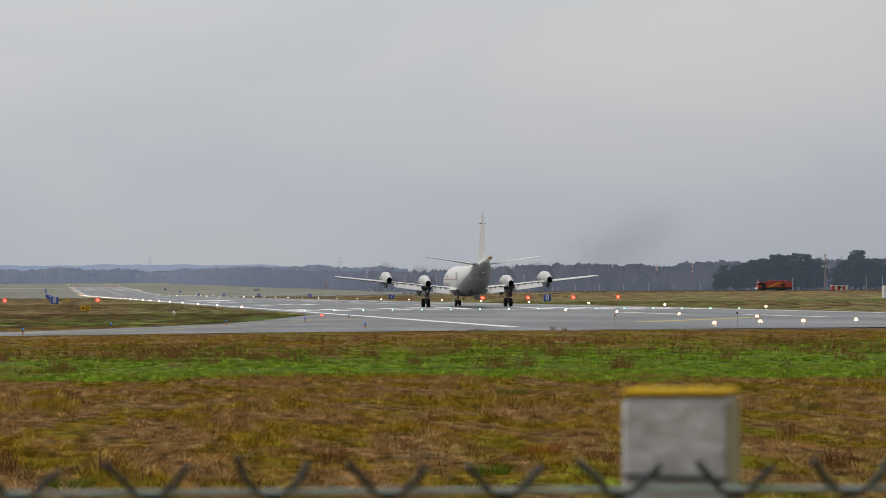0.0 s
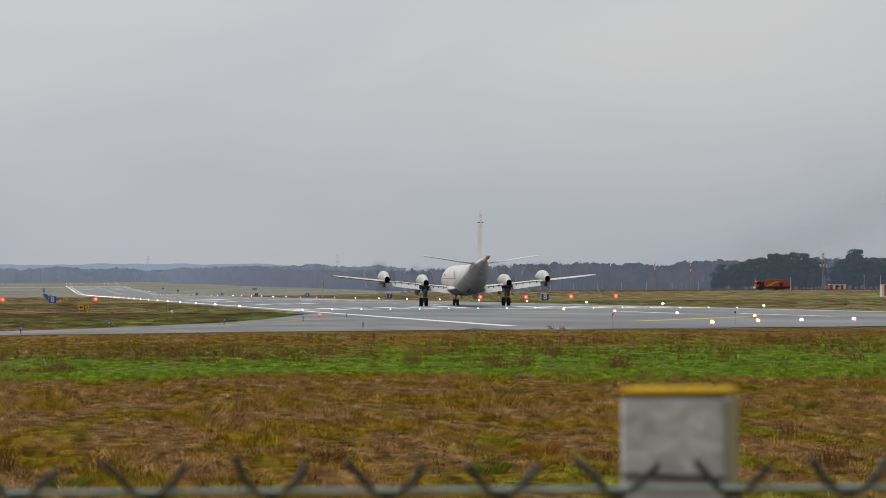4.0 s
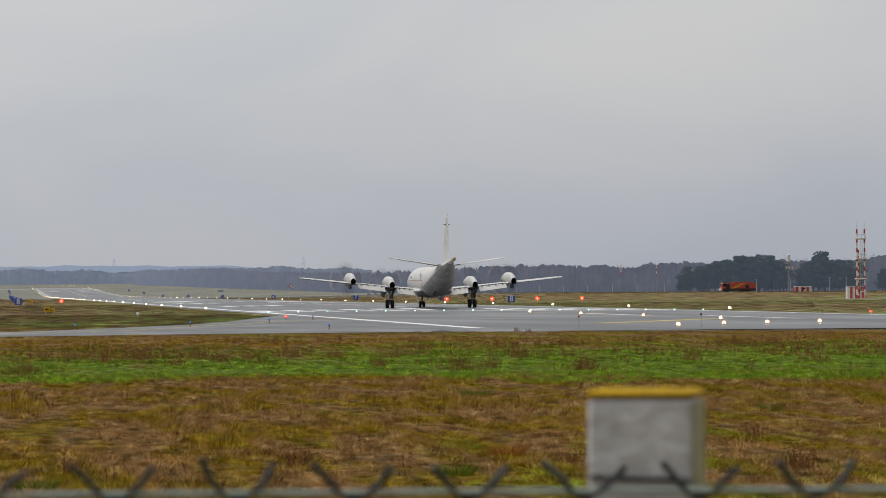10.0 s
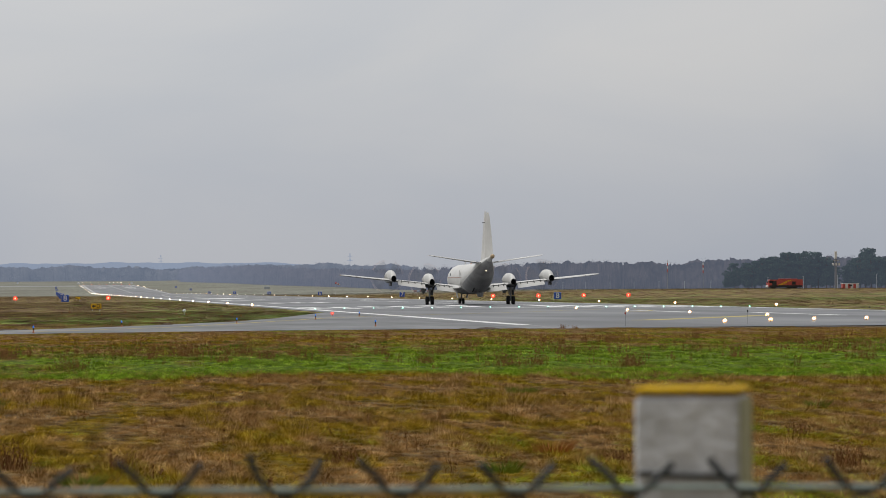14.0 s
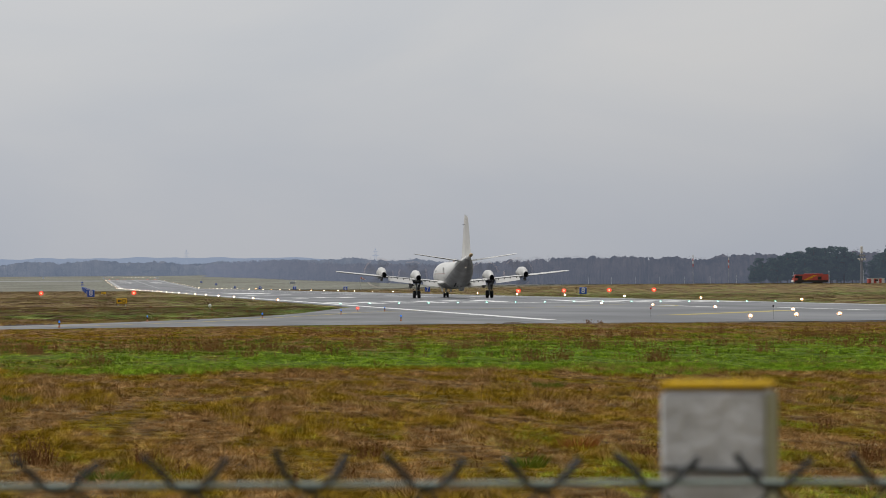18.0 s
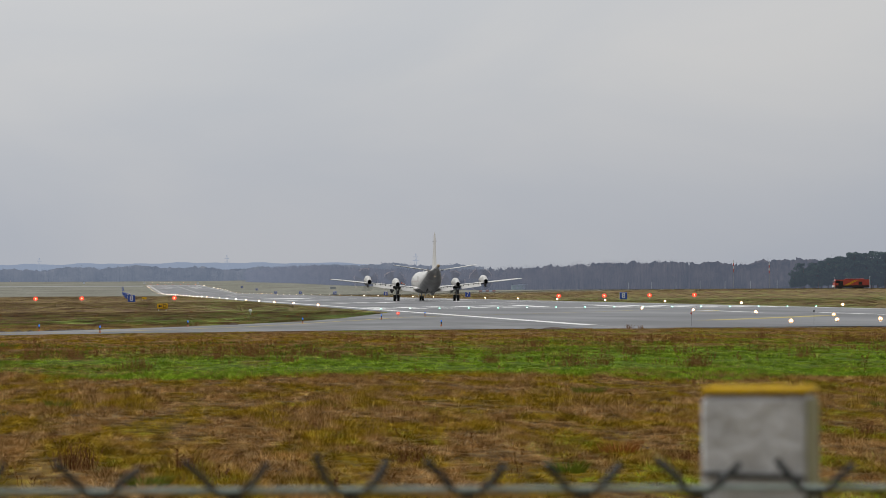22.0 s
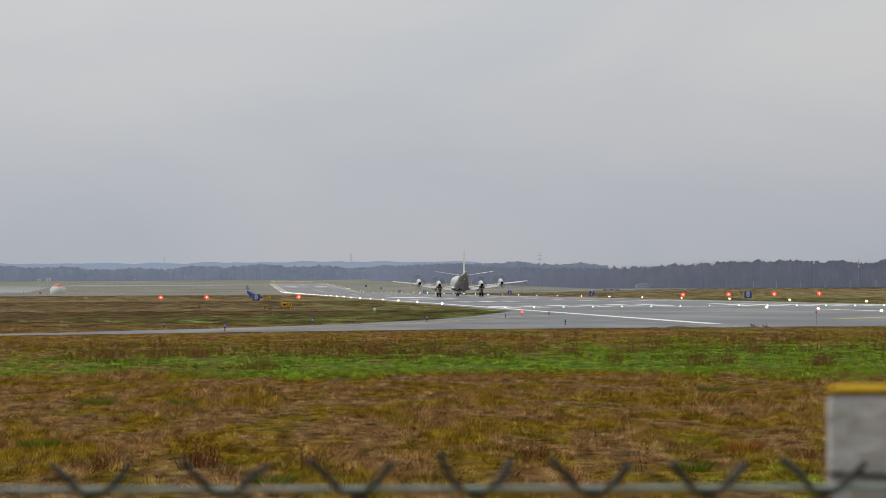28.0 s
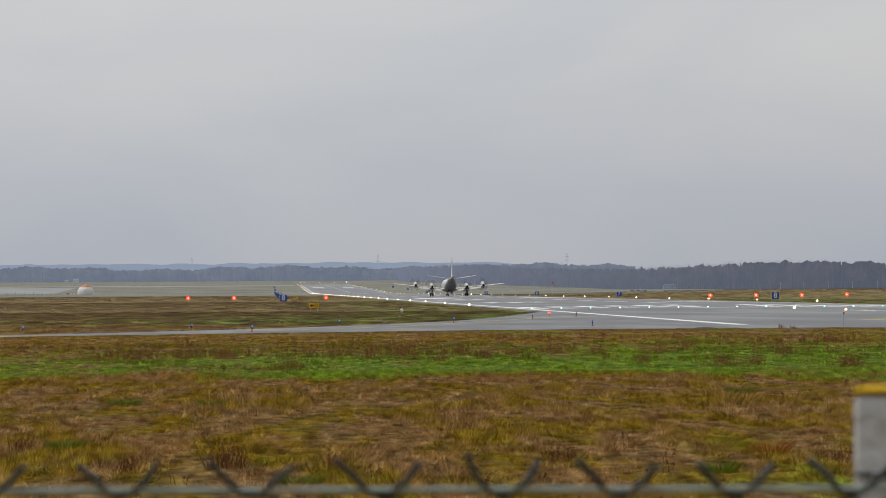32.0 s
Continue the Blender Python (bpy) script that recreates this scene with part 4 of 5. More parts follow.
        for dx in (-.3, .3):
            moving["wheels"].append((make_wheel(ac, "main_wheel", side * 4.83 + dx, 0, .52, .36), (side * 4.83 + dx, 0, .52), .52))
        moving["wheels"].append((make_wheel(ac, "nose_wheel", side * .22, 9.07, .40, .26), (side * .22, 9.07, .40), .40))
        nd = Shape().box(0, 0, 0, .04, 1.5, .7, Matrix.Translation((side * .62, 8.2, 1.15)) @ Matrix.Rotation(radians(side * 12), 4, "Y"), .015)
        part("nose_gear_door", nd, M["grey_paint"], ac, "open nose gear door")
    nose = part("nose_gear_leg", Shape().tube((0, 9.0, 1.6), (0, 9.07, .4), .1, .08, 10), M["steel"], ac, "steel nose landing-gear leg")
    part("brace", Shape().tube((0, 7.9, 1.5), (0, 9.0, .85), .05, n=8), M["steel"], nose)
    part("axle", Shape().tube((-.3, 9.07, .4), (.3, 9.07, .4), .06, n=8), M["steel"], nose)
    part("taxi_lamp", Shape().lathe([(.05, -.06), (.1, 0), (.1, .08)], "y", (0, 9.2, 1.0), 10), M["rim"], nose)
    # fin, dorsal fillet and rudder
    fin = Shape().ring_loft([foil(0, lead, lead + 15.35, z, th, upright=True) for z, lead, th in ((4.45, -9.2, .030), (5.4, -10.8, .031), (8.0, -12.5, .033), (10.2, -13.9, .036), (10.6, -14.3, .036), (10.8, -14.8, .03))])
    fn = part("fin", fin, M["grey_paint"], ac, "tall light grey tail fin", 40)
    part("fin_rod", Shape().tube((-.34, -15.0, 9.45), (.34, -15.0, 9.45), .04, n=6), M["soot"], fn, "thin cross rod near the fin's top")
    rud = Shape().ring_loft([[(.13 * k, 0, z), (.07 * k, -.5 * c, z), (0, -c, z), (-.07 * k, -.5 * c, z), (-.13 * k, 0, z)] for z, c, k in ((0, 2.0, .95), (2.4, 1.55, .8), (4.8, 1.05, .62), (5.3, .7, .45))])
    rudder = part("rudder", rud, M["grey_paint"], ac, "light grey rudder", 40, at=pose(0, -15.36, 5.3))
    moving["rudder"] = rudder
    # lamps and aerials
    part("tail_lamp", Shape().lathe([(.01, -.1), (.06, -.05), (.07, .05)], "y", (0, -15.6, 4.0), 8), M["lamp_white_small"], ac, "small lit white tail lamp")
    part("aerial", Shape().box(0, -3, 5.0, .05, .6, .45, bevel=.02), M["grey_paint"], ac, "blade aerial on the spine")
    part("aerial", Shape().box(0, 5, 5.0, .05, .5, .4, bevel=.02), M["grey_paint"], ac, "blade aerial on the spine")
    moving["aircraft"] = ac
    return moving


M["lamp_white_small"] = glow_mat("tail_lamp_glow", (1.0, 0.75, 0.5), 3.0)
FLYER = make_aircraft()

# ---- runway lamps ----
CORE = {"lamp_white": "lamp_core", "lamp_bright": "lamp_core", "lamp_red": "lamp_red_core", "lamp_green": "lamp_green_core"}


def lamp(name, label, glow, lens, group, at, post=0.3, size=0.2):
    ob = thing(name, label, "runway lamp", at, group)
    part("stem", Shape().lathe([(.09, 0), (.09, .04), (.035, .06), (.035, post - .1), (.06, post - .06)], "z", n=8), M["grey_belly_shade"], ob)
    part("housing", Shape().lathe([(.04, post - .06), (.055, post - .04), (.055, post)], "z", n=8), M["galvanised"], ob)
    # lens widened into a half-clear glowing shell that paints the halo of glare
    big = size * 1.2
    part("lens", Shape().lathe([(big * math.cos(radians(a)) + .01, max(post - .1, .01) + big * .9 + big * .9 * math.sin(radians(a))) for a in range(-84, 91, 24)], "z", n=16), M[glow], ob, lens)
    k = size * (.45 if glow == "lamp_red" else .70)
    part("bulb", Shape().lathe([(.01, -.5 * k), (k * .8, -.35 * k), (k, 0), (k * .8, .35 * k), (.01, .5 * k)], "y", (0, 0, max(post - .1, .01) + big * .9), 14), M[CORE[glow]], ob, "glaring bulb")
    return ob


def lamps(name, label, glow, lens, group, spots, post=0.3, size=0.2):
    first = None
    for x, y, z in spots:
        if first is None:
            first = lamp(name, label, glow, lens, group, pose(x, y, z), post, size)
        else:
            copy_thing(first, pose(x, y, z))


edge = []
for k in range(49):
    y = THRESHOLD + 60 * k
    if k:
        edge.append((23.5, y, rise(23.5, y)))
    edge.append((74.5, y, rise(74.5, y)))
lamps("edge_lamp", "lit warm white runway edge lamp on a short stem", "lamp_white", "translucent shell drawn as the lamp's warm halo", "runway edge lamps", edge, .25, .15)
lamps("threshold_lamp", "lit green threshold lamp set in the runway", "lamp_green", "translucent shell drawn as the lamp's green halo", "threshold lamps",
      [(26.5 + 3 * k, THRESHOLD - 1, deck(26.5 + 3 * k, THRESHOLD)) for k in range(16)], .03, .09)
lamps("bar_lamp", "lit red lamp on a stem beside the runway", "lamp_red", "translucent shell drawn as the lamp's red halo", "red lamps beside the runway",
      [(x, 705, rise(x, 705)) for x in (-16.6, -7.5, 10.8, 87.7, 96.9, 106.1, 115.2)], .35, .38)
lamps("end_lamp", "lit red runway end lamp at the pavement corner", "lamp_red", "translucent shell drawn as the lamp's red halo", "runway end lamps",
      [(21.5, 274, .02), (73.0, 294.5, .02)], .22, .105)
lamps("approach_lamp", "bright white approach lamp standing on the runway's start", "lamp_bright", "translucent shell drawn as the lamp's glaring halo", "approach lamps",
      [(RW_MID, y, deck(RW_MID, y)) for y in (210.5, 240.5, 270.5, 300.5, 330.5)] + [(x, y, deck(x, y)) for x, y in ((38.0, 198.6), (41.9, 204.7), (45.1, 207.5))], .12, .115)
lamps("far_end_lamp", "lit red lamp at the runway's far end", "lamp_red", "translucent shell drawn as the lamp's red halo", "far end lamps",
      [(28 + 7 * k, RW_END - 4, deck(28 + 7 * k, RW_END - 4)) for k in range(7)], .3, .24)
lamps("far_approach_lamp", "lit white approach lamp beyond the runway's far end", "lamp_white", "translucent shell drawn as the lamp's white halo", "far approach lamps",
      [(24 + 3.6 * k, RW_END + 60, rise(49, RW_END + 60)) for k in range(14)], 2.0, .17)


# ---- blue taxiway lamps ----
def taxi_lamp(x, y, z):
    ob = thing("taxiway_lamp", "blue-topped taxiway edge lamp on an orange base", "taxiway lamp", pose(x, y, z), "taxiway edge lamps")
    part("base", Shape().lathe([(.06, 0), (.06, .04), (.03, .07), (.03, .14)], "z", n=10), M["orange"], ob, "orange base")
    part("stem", Shape().lathe([(.03, .14), (.03, .22), (.045, .24)], "z", n=10), M["black"], ob)
    part("lens", Shape().lathe([(.03, .24), (.042, .26), (.042, .31), (.03, .345), (.01, .355)], "z", n=12), M["blue_lens"], ob, "blue glass lens")
    return ob


first_taxi = None
for x, y in ((-12.5, 178.7), (-4.2, 185.8), (-1.0, 177.9), (3.9, 204.8), (11.3, 219.7), (18.1, 245.5), (23.4, 271.6), (18.0, 198.3)):
    z = .02 if x < 24.5 else deck(x, y)
    if first_taxi is None:
        first_taxi = taxi_lamp(x, y, z)
    else:
        copy_thing(first_taxi, pose(x, y, z))


# ---- distance signs ----
def distance_sign(x, y, digit):
    ob = thing("distance_sign", "square blue distance sign with a white numeral %s" % digit, "sign", pose(x, y, rise(x, y)), "distance signs along the runway")
    part("panel", Shape().box(0, 0, .65, 1.4, .28, 1.34, bevel=.03), M["sign_blue"], ob, "blue face")
    part("rim", Shape().box(0, .05, .65, 1.46, .1, 1.40, bevel=.02), M["galvanised"], ob)
    for dx in (-.5, .5):
        part("leg", Shape().tube((dx, 0, 0), (dx, 0, .1), .04, n=8), M["galvanised"], ob)
    lettering("numeral", digit, 1.45, M["sign_white"], ob, pose(0, -.15, .67, 90, 0, 0), "white numeral")


for k in range(8):
    for x in (2.2, 96.2):
        distance_sign(x, 673 + 304.8 * k, str(8 - k))


def taxi_sign(x, y, w, h, turn, label, text):
    ob = thing("direction_sign", label, "sign", pose(x, y, rise(x, y), 0, 0, turn), "yellow taxiway signs")
    part("panel", Shape().box(0, 0, .28 + h / 2, w, .16, h, bevel=.02), M["sign_yellow"], ob, "yellow face")
    part("rim", Shape().box(0, .03, .28 + h / 2, w + .05, .1, h + .05, bevel=.01), M["black"], ob)
    for dx in (-w * .35, w * .35):
        part("leg", Shape().tube((dx, 0, 0), (dx, 0, .3), .03, n=8), M["galvanised"], ob)
    arrow = Shape()
    arrow.box(-w * .13, -.086, .28 + h / 2, w * .22, .008, h * .24)
    arrow.quad((-w * .40, -.088, .28 + h / 2), (-w * .22, -.088, .28 + h * .18), (-w * .22, -.088, .28 + h * .82))
    part("arrow", arrow, M["black"], ob, "black arrow", 0)
    if text:
        lettering("letter", text, h * 1.05, M["black"], ob, pose(w * .22, -.084, .28 + h / 2, 90, 0, 0), "black letter D")


taxi_sign(4.3, 361, 1.08, .52, 0, "yellow taxiway sign with a black arrow and letter D", "D")
taxi_sign(5.2, 760, 1.0, .5, 0, "small yellow taxiway sign far along the runway", "")

# ---- white ball marker and thin rods ----
ob = thing("ball_marker", "small white ball marker on a thin stake in the grass", "marker", pose(11.0, 300, 0))
part("stake", Shape().tube((0, 0, 0), (0, 0, .3), .02, n=6), M["galvanised"], ob)
part("ball", Shape().lathe([(.01, .22), (.1, .25), (.15, .37), (.1, .49), (.01, .52)], "z", n=12), M["white_paint"], ob, "white ball")
for x, y, h, top in ((30.9, 190.2, .66, "red_paint"), (38.55, 194.7, .7, "black"), (66.6, 285, .35, "black")):
    ob = thing("marker_rod", "thin dark marker rod with a small knob", "marker", pose(x, y, deck(x, y)), "marker rods")
    part("rod", Shape().tube((0, 0, 0), (0, 0, h), .006, n=6), M["black"], ob)
    part("knob", Shape().lathe([(.01, h - .05), (.05, h), (.045, h + .06), (.01, h + .09)], "z", n=8), M[top], ob)

# ---- red and white antenna tower with its shelter ----
def tower(x, y):
    z = rise(x, y)
    ob = thing("antenna_tower", "red and white banded antenna tower with platforms", "tower", pose(x, y, z))
    h, bands = 13.4, 15
    for lx, ly in ((-.55, 0), (.95, 0), (-.1, .7)):
        tall = h if lx != -.1 else 9.4
        leg = part("leg", Shape().tube((lx, ly, 0), (lx, ly, tall), .16, .13, 8), M["white_paint"], ob, "banded mast leg")
        for k in range(bands):
            z0, z1 = tall * (k + .05) / bands, tall * (k + .62) / bands
            if k % 2 == 0:
                part("red_band", Shape().tube((lx, ly, z0), (lx, ly, z1 + .25), .185, .165, 8), M["red_paint"], leg)
    for zz, w in ((3.9, 2.1), (7.7, 1.9), (11.5, 1.75)):
        part("platform", Shape().box(.25, .2, zz, w, 1.4, .28, bevel=.04), M["white_paint"], ob, "white platform")
        rail = Shape()
        for dx in (-.9, 0, .9):
            rail.tube((.25 + dx * w / 2, -.45, zz), (.25 + dx * w / 2, -.45, zz + .8), .025, n=5)
        rail.tube((.25 - .9 * w / 2, -.45, zz + .8), (.25 + .9 * w / 2, -.45, zz + .8), .025, n=5)
        part("handrail", rail, M["galvanised"], ob)
    lad = Shape()
    for dx in (-.18, .18):
        lad.tube((.25 + dx, -.3, 0), (.25 + dx, -.3, 11.6), .025, n=5)
    for k in range(37):
        lad.tube((.07, -.3, .3 + k * .3), (.43, -.3, .3 + k * .3), .018, n=4)
    part("ladder", lad, M["galvanised"], ob, "steel ladder")
    for dx in (-.55, .95):
        part("lightning_rod", Shape().tube((dx, 0, h), (dx, 0, h + 1.6), .025, .012, 5), M["galvanised"], ob)
    sh = thing("equipment_shelter", "red and white striped equipment shelter beside the tower", "shelter", pose(x - .45, y + 1.6, z))
    for k in range(7):
        part("wall_panel", Shape().box(-1.5 + .5 * k, 0, 1.15, .5, 1.4, 2.3, bevel=.02), M["white_paint" if k in (0, 2) else "red_paint"], sh)
    part("roof", Shape().box(0, 0, 2.36, 3.6, 1.6, .12, bevel=.03), M["galvanised"], sh, "flat grey roof")
    cab = thing("equipment_cabinet", "small white and red cabinet at the tower's foot", "cabinet", pose(x + .3, y - .9, z))
    part("body", Shape().box(0, 0, .75, .7, .5, 1.5, bevel=.03), M["white_paint"], cab)
    part("door", Shape().box(0, -.26, .75, .56, .03, 1.3), M["red_paint"], cab)
    slab = Shape().box(4.5, 0, .05, 13, 5, .12)
    tagged(part("pavement", slab, M["concrete"], at=pose(x, y - .5, z)), "pale concrete hardstanding under the tower", "pavement", kind="structure")


tower(161.5, 660)

# ---- slim mast with a panel head, striped hut, poles by the wood ----
# mast steel with the haze painted in as a slight glow
M["far_grey"] = haze_glow_mat("hazy_grey_steel", (0.20, 0.20, 0.21), 0.06)
mz = rise(232, 1050)
ob = thing("radio_mast", "slim mast with a white panel antenna and chequered gallery", "mast", pose(235.0, 1050, mz))
part("mast", Shape().tube((0, 0, 0), (0, 0, 9.2), .42, .30, 8), M["far_grey"], ob, "grey mast")
part("gallery", Shape().box(0, 0, 7.5, 2.0, 1.6, .25, bevel=.05), M["white_paint"], ob)
for k in range(5):
    part("gallery_panel", Shape().box(-.9 + .45 * k, -.82, 7.3, .44, .05, .7), M["far_grey" if k % 2 else "white_paint"], ob)
for dx in (-.9, 0, .9):
    part("rail_post", Shape().tube((dx, -.75, 7.6), (dx, -.75, 8.6), .06, n=5), M["black"], ob)
part("handrail", Shape().box(0, -.75, 8.5, 1.9, .08, .3), M["grey_belly_shade"], ob)
part("antenna_panel", Shape().box(0, 0, 10.1, .7, .5, 2.4, bevel=.12), M["white_paint"], ob, "white panel antenna")

hz = rise(240, 1060)
ob = thing("striped_hut", "low red and white striped equipment hut", "hut", pose(241.6, 1060, hz) @ Matrix.Scale(.98, 4))
for k in range(6):
    part("wall_panel", Shape().box(-2.1 + .84 * k, 0, .75, .84, 2.2, 1.5, bevel=.02), M["red_paint" if k % 2 == 0 else "white_paint"], ob)
part("roof", Shape().box(0, 0, 1.55, 5.2, 2.4, .14, bevel=.03), M["white_paint"], ob)
part("vent", Shape().box(0, -1.14, .95, 1.0, .06, .5), M["black"], ob)


# pole grey lifted by a glow that stands for haze
M["pale_pole"] = haze_glow_mat("hazy_galvanised_pole", (0.42, 0.44, 0.45), 0.10)


def fence_pole(x, y, h):
    ob = thing("fence_pole", "grey steel pole along the perimeter by the wood", "pole", pose(x, y, rise(x, y)), "perimeter poles")
    part("shaft", Shape().tube((0, 0, 0), (0, 0, h), .10, .08, 6), M["pale_pole"], ob)
    part("head", Shape().box(0, -.1, h + .05, .3, .4, .12, bevel=.03), M["pale_pole"], ob)


for az, y, h in ((.2362, 1068, 4.3), (.2316, 1077, 4.3), (.2207, 1100, 4.2), (.2111, 1125, 3.9), (.2012, 1140, 3.6), (.1929, 1400, 3.8), (.1852, 1420, 3.4), (.1778, 1440, 3.2), (.1706, 1460, 3.1),
                 (.1636, 1480, 3.0), (.1568, 1500, 3.0), (.1500, 1500, 2.9), (.1435, 1500, 2.8)):
    fence_pole(y * math.tan(az), y, h)


# ---- airport fire engine ----
def fire_engine(x, y):
    ob = thing("fire_engine", "long red and black airport fire engine with yellow diagonal stripes", "truck", pose(x, y, rise(x, y), 0, 0, 2))
    body = Shape()
    prof = [(-5.6, .6), (-5.6, 2.2), (-5.1, 2.9), (5.5, 2.95), (5.6, 2.8), (5.6, .6)]
    body.ring_loft([[(px, yy, pz) for px, pz in prof] for yy in (-1.4, 1.4)])
    part("body", body, M["red_paint"], ob, "red bodywork", 0)
    part("skirt", Shape().box(.1, 0, .75, 10.9, 2.84, .75, bevel=.05), M["black"], ob, "black lower body")
    part("side_panel", Shape().box(-3.7, -1.42, 1.6, 1.5, .03, 1.7), M["black"], ob, "dark side panel")
    part("cab_window", Shape().box(-4.7, -1.43, 2.2, 1.3, .04, .8, bevel=.05), M["glass"], ob, "dark cab window")
    part("windscreen", Shape().box(-5.5, 0, 2.2, .2, 2.3, .9, Matrix.Identity(4), .05), M["glass"], ob)
    part("bumper", Shape().box(-5.75, 0, .75, .4, 2.6, .6, bevel=.08), M["white_paint"], ob, "pale bumper")
    for k, (x0, c) in enumerate(((-2.6, "sign_yellow"), (-1.9, "sign_yellow"), (-1.1, "orange"))):
        q = Shape()
        q.quad((x0, -1.45, 1.1), (x0 + .45, -1.45, 1.1), (x0 + 3.9, -1.45, 2.7), (x0 + 3.45, -1.45, 2.7))
        part("stripe", q, M[c], ob, "diagonal stripe", 0)
    for wx in (.2, 1.8, 3.2):
        part("locker", Shape().box(wx + .9, -1.43, 1.75, 1.2, .05, 1.0, bevel=.02), M["black" if wx > 1 and wx < 2 else "red_paint"], ob)
    for wx in (-3.6, 1.6, 3.3):
        for sy in (-1.15, 1.15):
            w = part("wheel", Shape().lathe([(.3, -.2), (.55, -.2), (.62, -.12), (.62, .12), (.55, .2), (.3, .2)], "y", (wx, sy, .62), 14), M["tyre"], ob)
            part("rim", Shape().lathe([(.05, -.21), (.32, -.18), (.32, .18), (.05, .21)], "y", (wx, sy, .62), 12), M["rim"], w)
    part("roof_gear", Shape().box(1.0, 0, 3.05, 6.0, 1.6, .25, bevel=.06), M["red_paint"], ob)


fire_engine(231.8, 1110)


# ---- radome, huts and small things to the west ----
def radome(x, y):
    z = rise(x, y)
    ob = thing("radome", "white radome with an orange cap on the grass", "radome", pose(x, y, z) @ Matrix.Scale(1.24, 4))
    dome = [(4.25, 0), (4.25, .9)] + [(4.2 * math.cos(radians(a)), .9 + 3.9 * math.sin(radians(a))) for a in range(8, 70, 9)]
    part("shell", Shape().lathe(dome + [(1.5, 4.55)], "z", n=32), M["white_paint"], ob, "white shell", 50)
    part("cap", Shape().lathe([(3.10, 3.6), (2.50, 4.12), (1.75, 4.5), (.9, 4.82), (.05, 4.92)], "z", n=24), M["orange"], ob, "orange cap")
    part("lamp_box", Shape().box(0, 0, 5.05, .5, .5, .4, bevel=.05), M["white_paint"], ob)


radome(-117.7, 2250)
for dx in (-8.0, -6.6, -5.4):
    ob = thing("barrier_block", "red and white barrier block beside the radome", "barrier", pose(-117.7 + dx * 1.4, 2248, rise(-90, 2248)), "barrier blocks")
    part("block", Shape().box(0, 0, .45, 1.1, .5, .9, bevel=.08), M["red_paint" if dx == -8 else "white_paint"], ob)
for k in range(9):
    x = -178 + 5.6 * k
    ob = thing("field_post", "short dark post on the far grass", "post", pose(x, 2240, rise(x, 2240)), "posts near the radome")
    part("shaft", Shape().tube((0, 0, 0), (0, 0, 1.6 if k % 2 else 1.0), .14, n=6), M["grey_belly_shade"], ob)
    part("cap", Shape().box(0, 0, 1.7 if k % 2 else 1.1, .4, .3, .25, bevel=.03), M["sign_white"], ob)


# walls and roofs far off also glow faintly in place of haze
M["far_white"] = haze_glow_mat("hazy_white_wall", (0.62, 0.62, 0.62), 0.16)
M["far_green"] = haze_glow_mat("hazy_green_glass_wall", (0.20, 0.25, 0.22), 0.20)
M["far_roof"] = haze_glow_mat("hazy_grey_roof", (0.24, 0.25, 0.27), 0.22)


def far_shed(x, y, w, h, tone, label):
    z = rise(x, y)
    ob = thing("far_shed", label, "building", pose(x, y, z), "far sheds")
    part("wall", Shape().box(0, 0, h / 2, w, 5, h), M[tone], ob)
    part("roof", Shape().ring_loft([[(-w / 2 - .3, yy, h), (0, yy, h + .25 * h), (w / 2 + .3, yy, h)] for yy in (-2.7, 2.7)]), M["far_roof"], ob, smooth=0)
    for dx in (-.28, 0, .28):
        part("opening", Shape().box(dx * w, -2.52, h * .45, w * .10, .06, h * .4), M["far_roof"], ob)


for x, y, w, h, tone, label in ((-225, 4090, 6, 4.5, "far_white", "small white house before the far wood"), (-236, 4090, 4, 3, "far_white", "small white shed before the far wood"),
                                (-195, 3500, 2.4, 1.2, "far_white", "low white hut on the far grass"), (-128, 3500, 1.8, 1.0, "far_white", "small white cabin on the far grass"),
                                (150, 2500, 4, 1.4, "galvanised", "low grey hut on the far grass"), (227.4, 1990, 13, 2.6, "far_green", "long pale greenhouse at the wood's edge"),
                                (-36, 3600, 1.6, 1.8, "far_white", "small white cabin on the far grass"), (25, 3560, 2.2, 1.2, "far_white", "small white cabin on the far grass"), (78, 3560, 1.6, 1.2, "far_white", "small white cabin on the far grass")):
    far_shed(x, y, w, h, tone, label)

for x, y, h in ((253.4, 1450, 11.9), (268.4, 1450, 10.9), (-107, 3500, 4.5)):
    ob = thing("banded_mast", "slim red and white banded mast rising over the trees", "mast", pose(x, y, rise(x, y)), "banded masts")
    part("mast_foot", Shape().tube((0, 0, 0), (0, 0, h * .6), .07, n=6), M["grey_belly_shade"], ob, "thin grey lower mast")
    for k in range(4):
        part("mast_section", Shape().tube((0, 0, h * (.6 + .1 * k)), (0, 0, h * (.7 + .1 * k)), .2, n=6), M["red_paint" if k % 2 == 0 else "white_paint"], ob)

# orange dulled and set glowing: haze put into the colour
M["works_orange"] = haze_glow_mat("orange_plastic_with_painted_haze", (0.30, 0.13, 0.09), 0.10)
ob = thing("works_barrier", "low orange and white works barrier on the grass", "barrier", pose(160, 1540, rise(160, 1540)))
for k in range(5):
    part("panel", Shape().box(-2.8 + 1.45 * k, 0, .35, 1.4, .5, .7, bevel=.08), M["works_orange" if k % 2 == 0 else "far_roof"], ob)


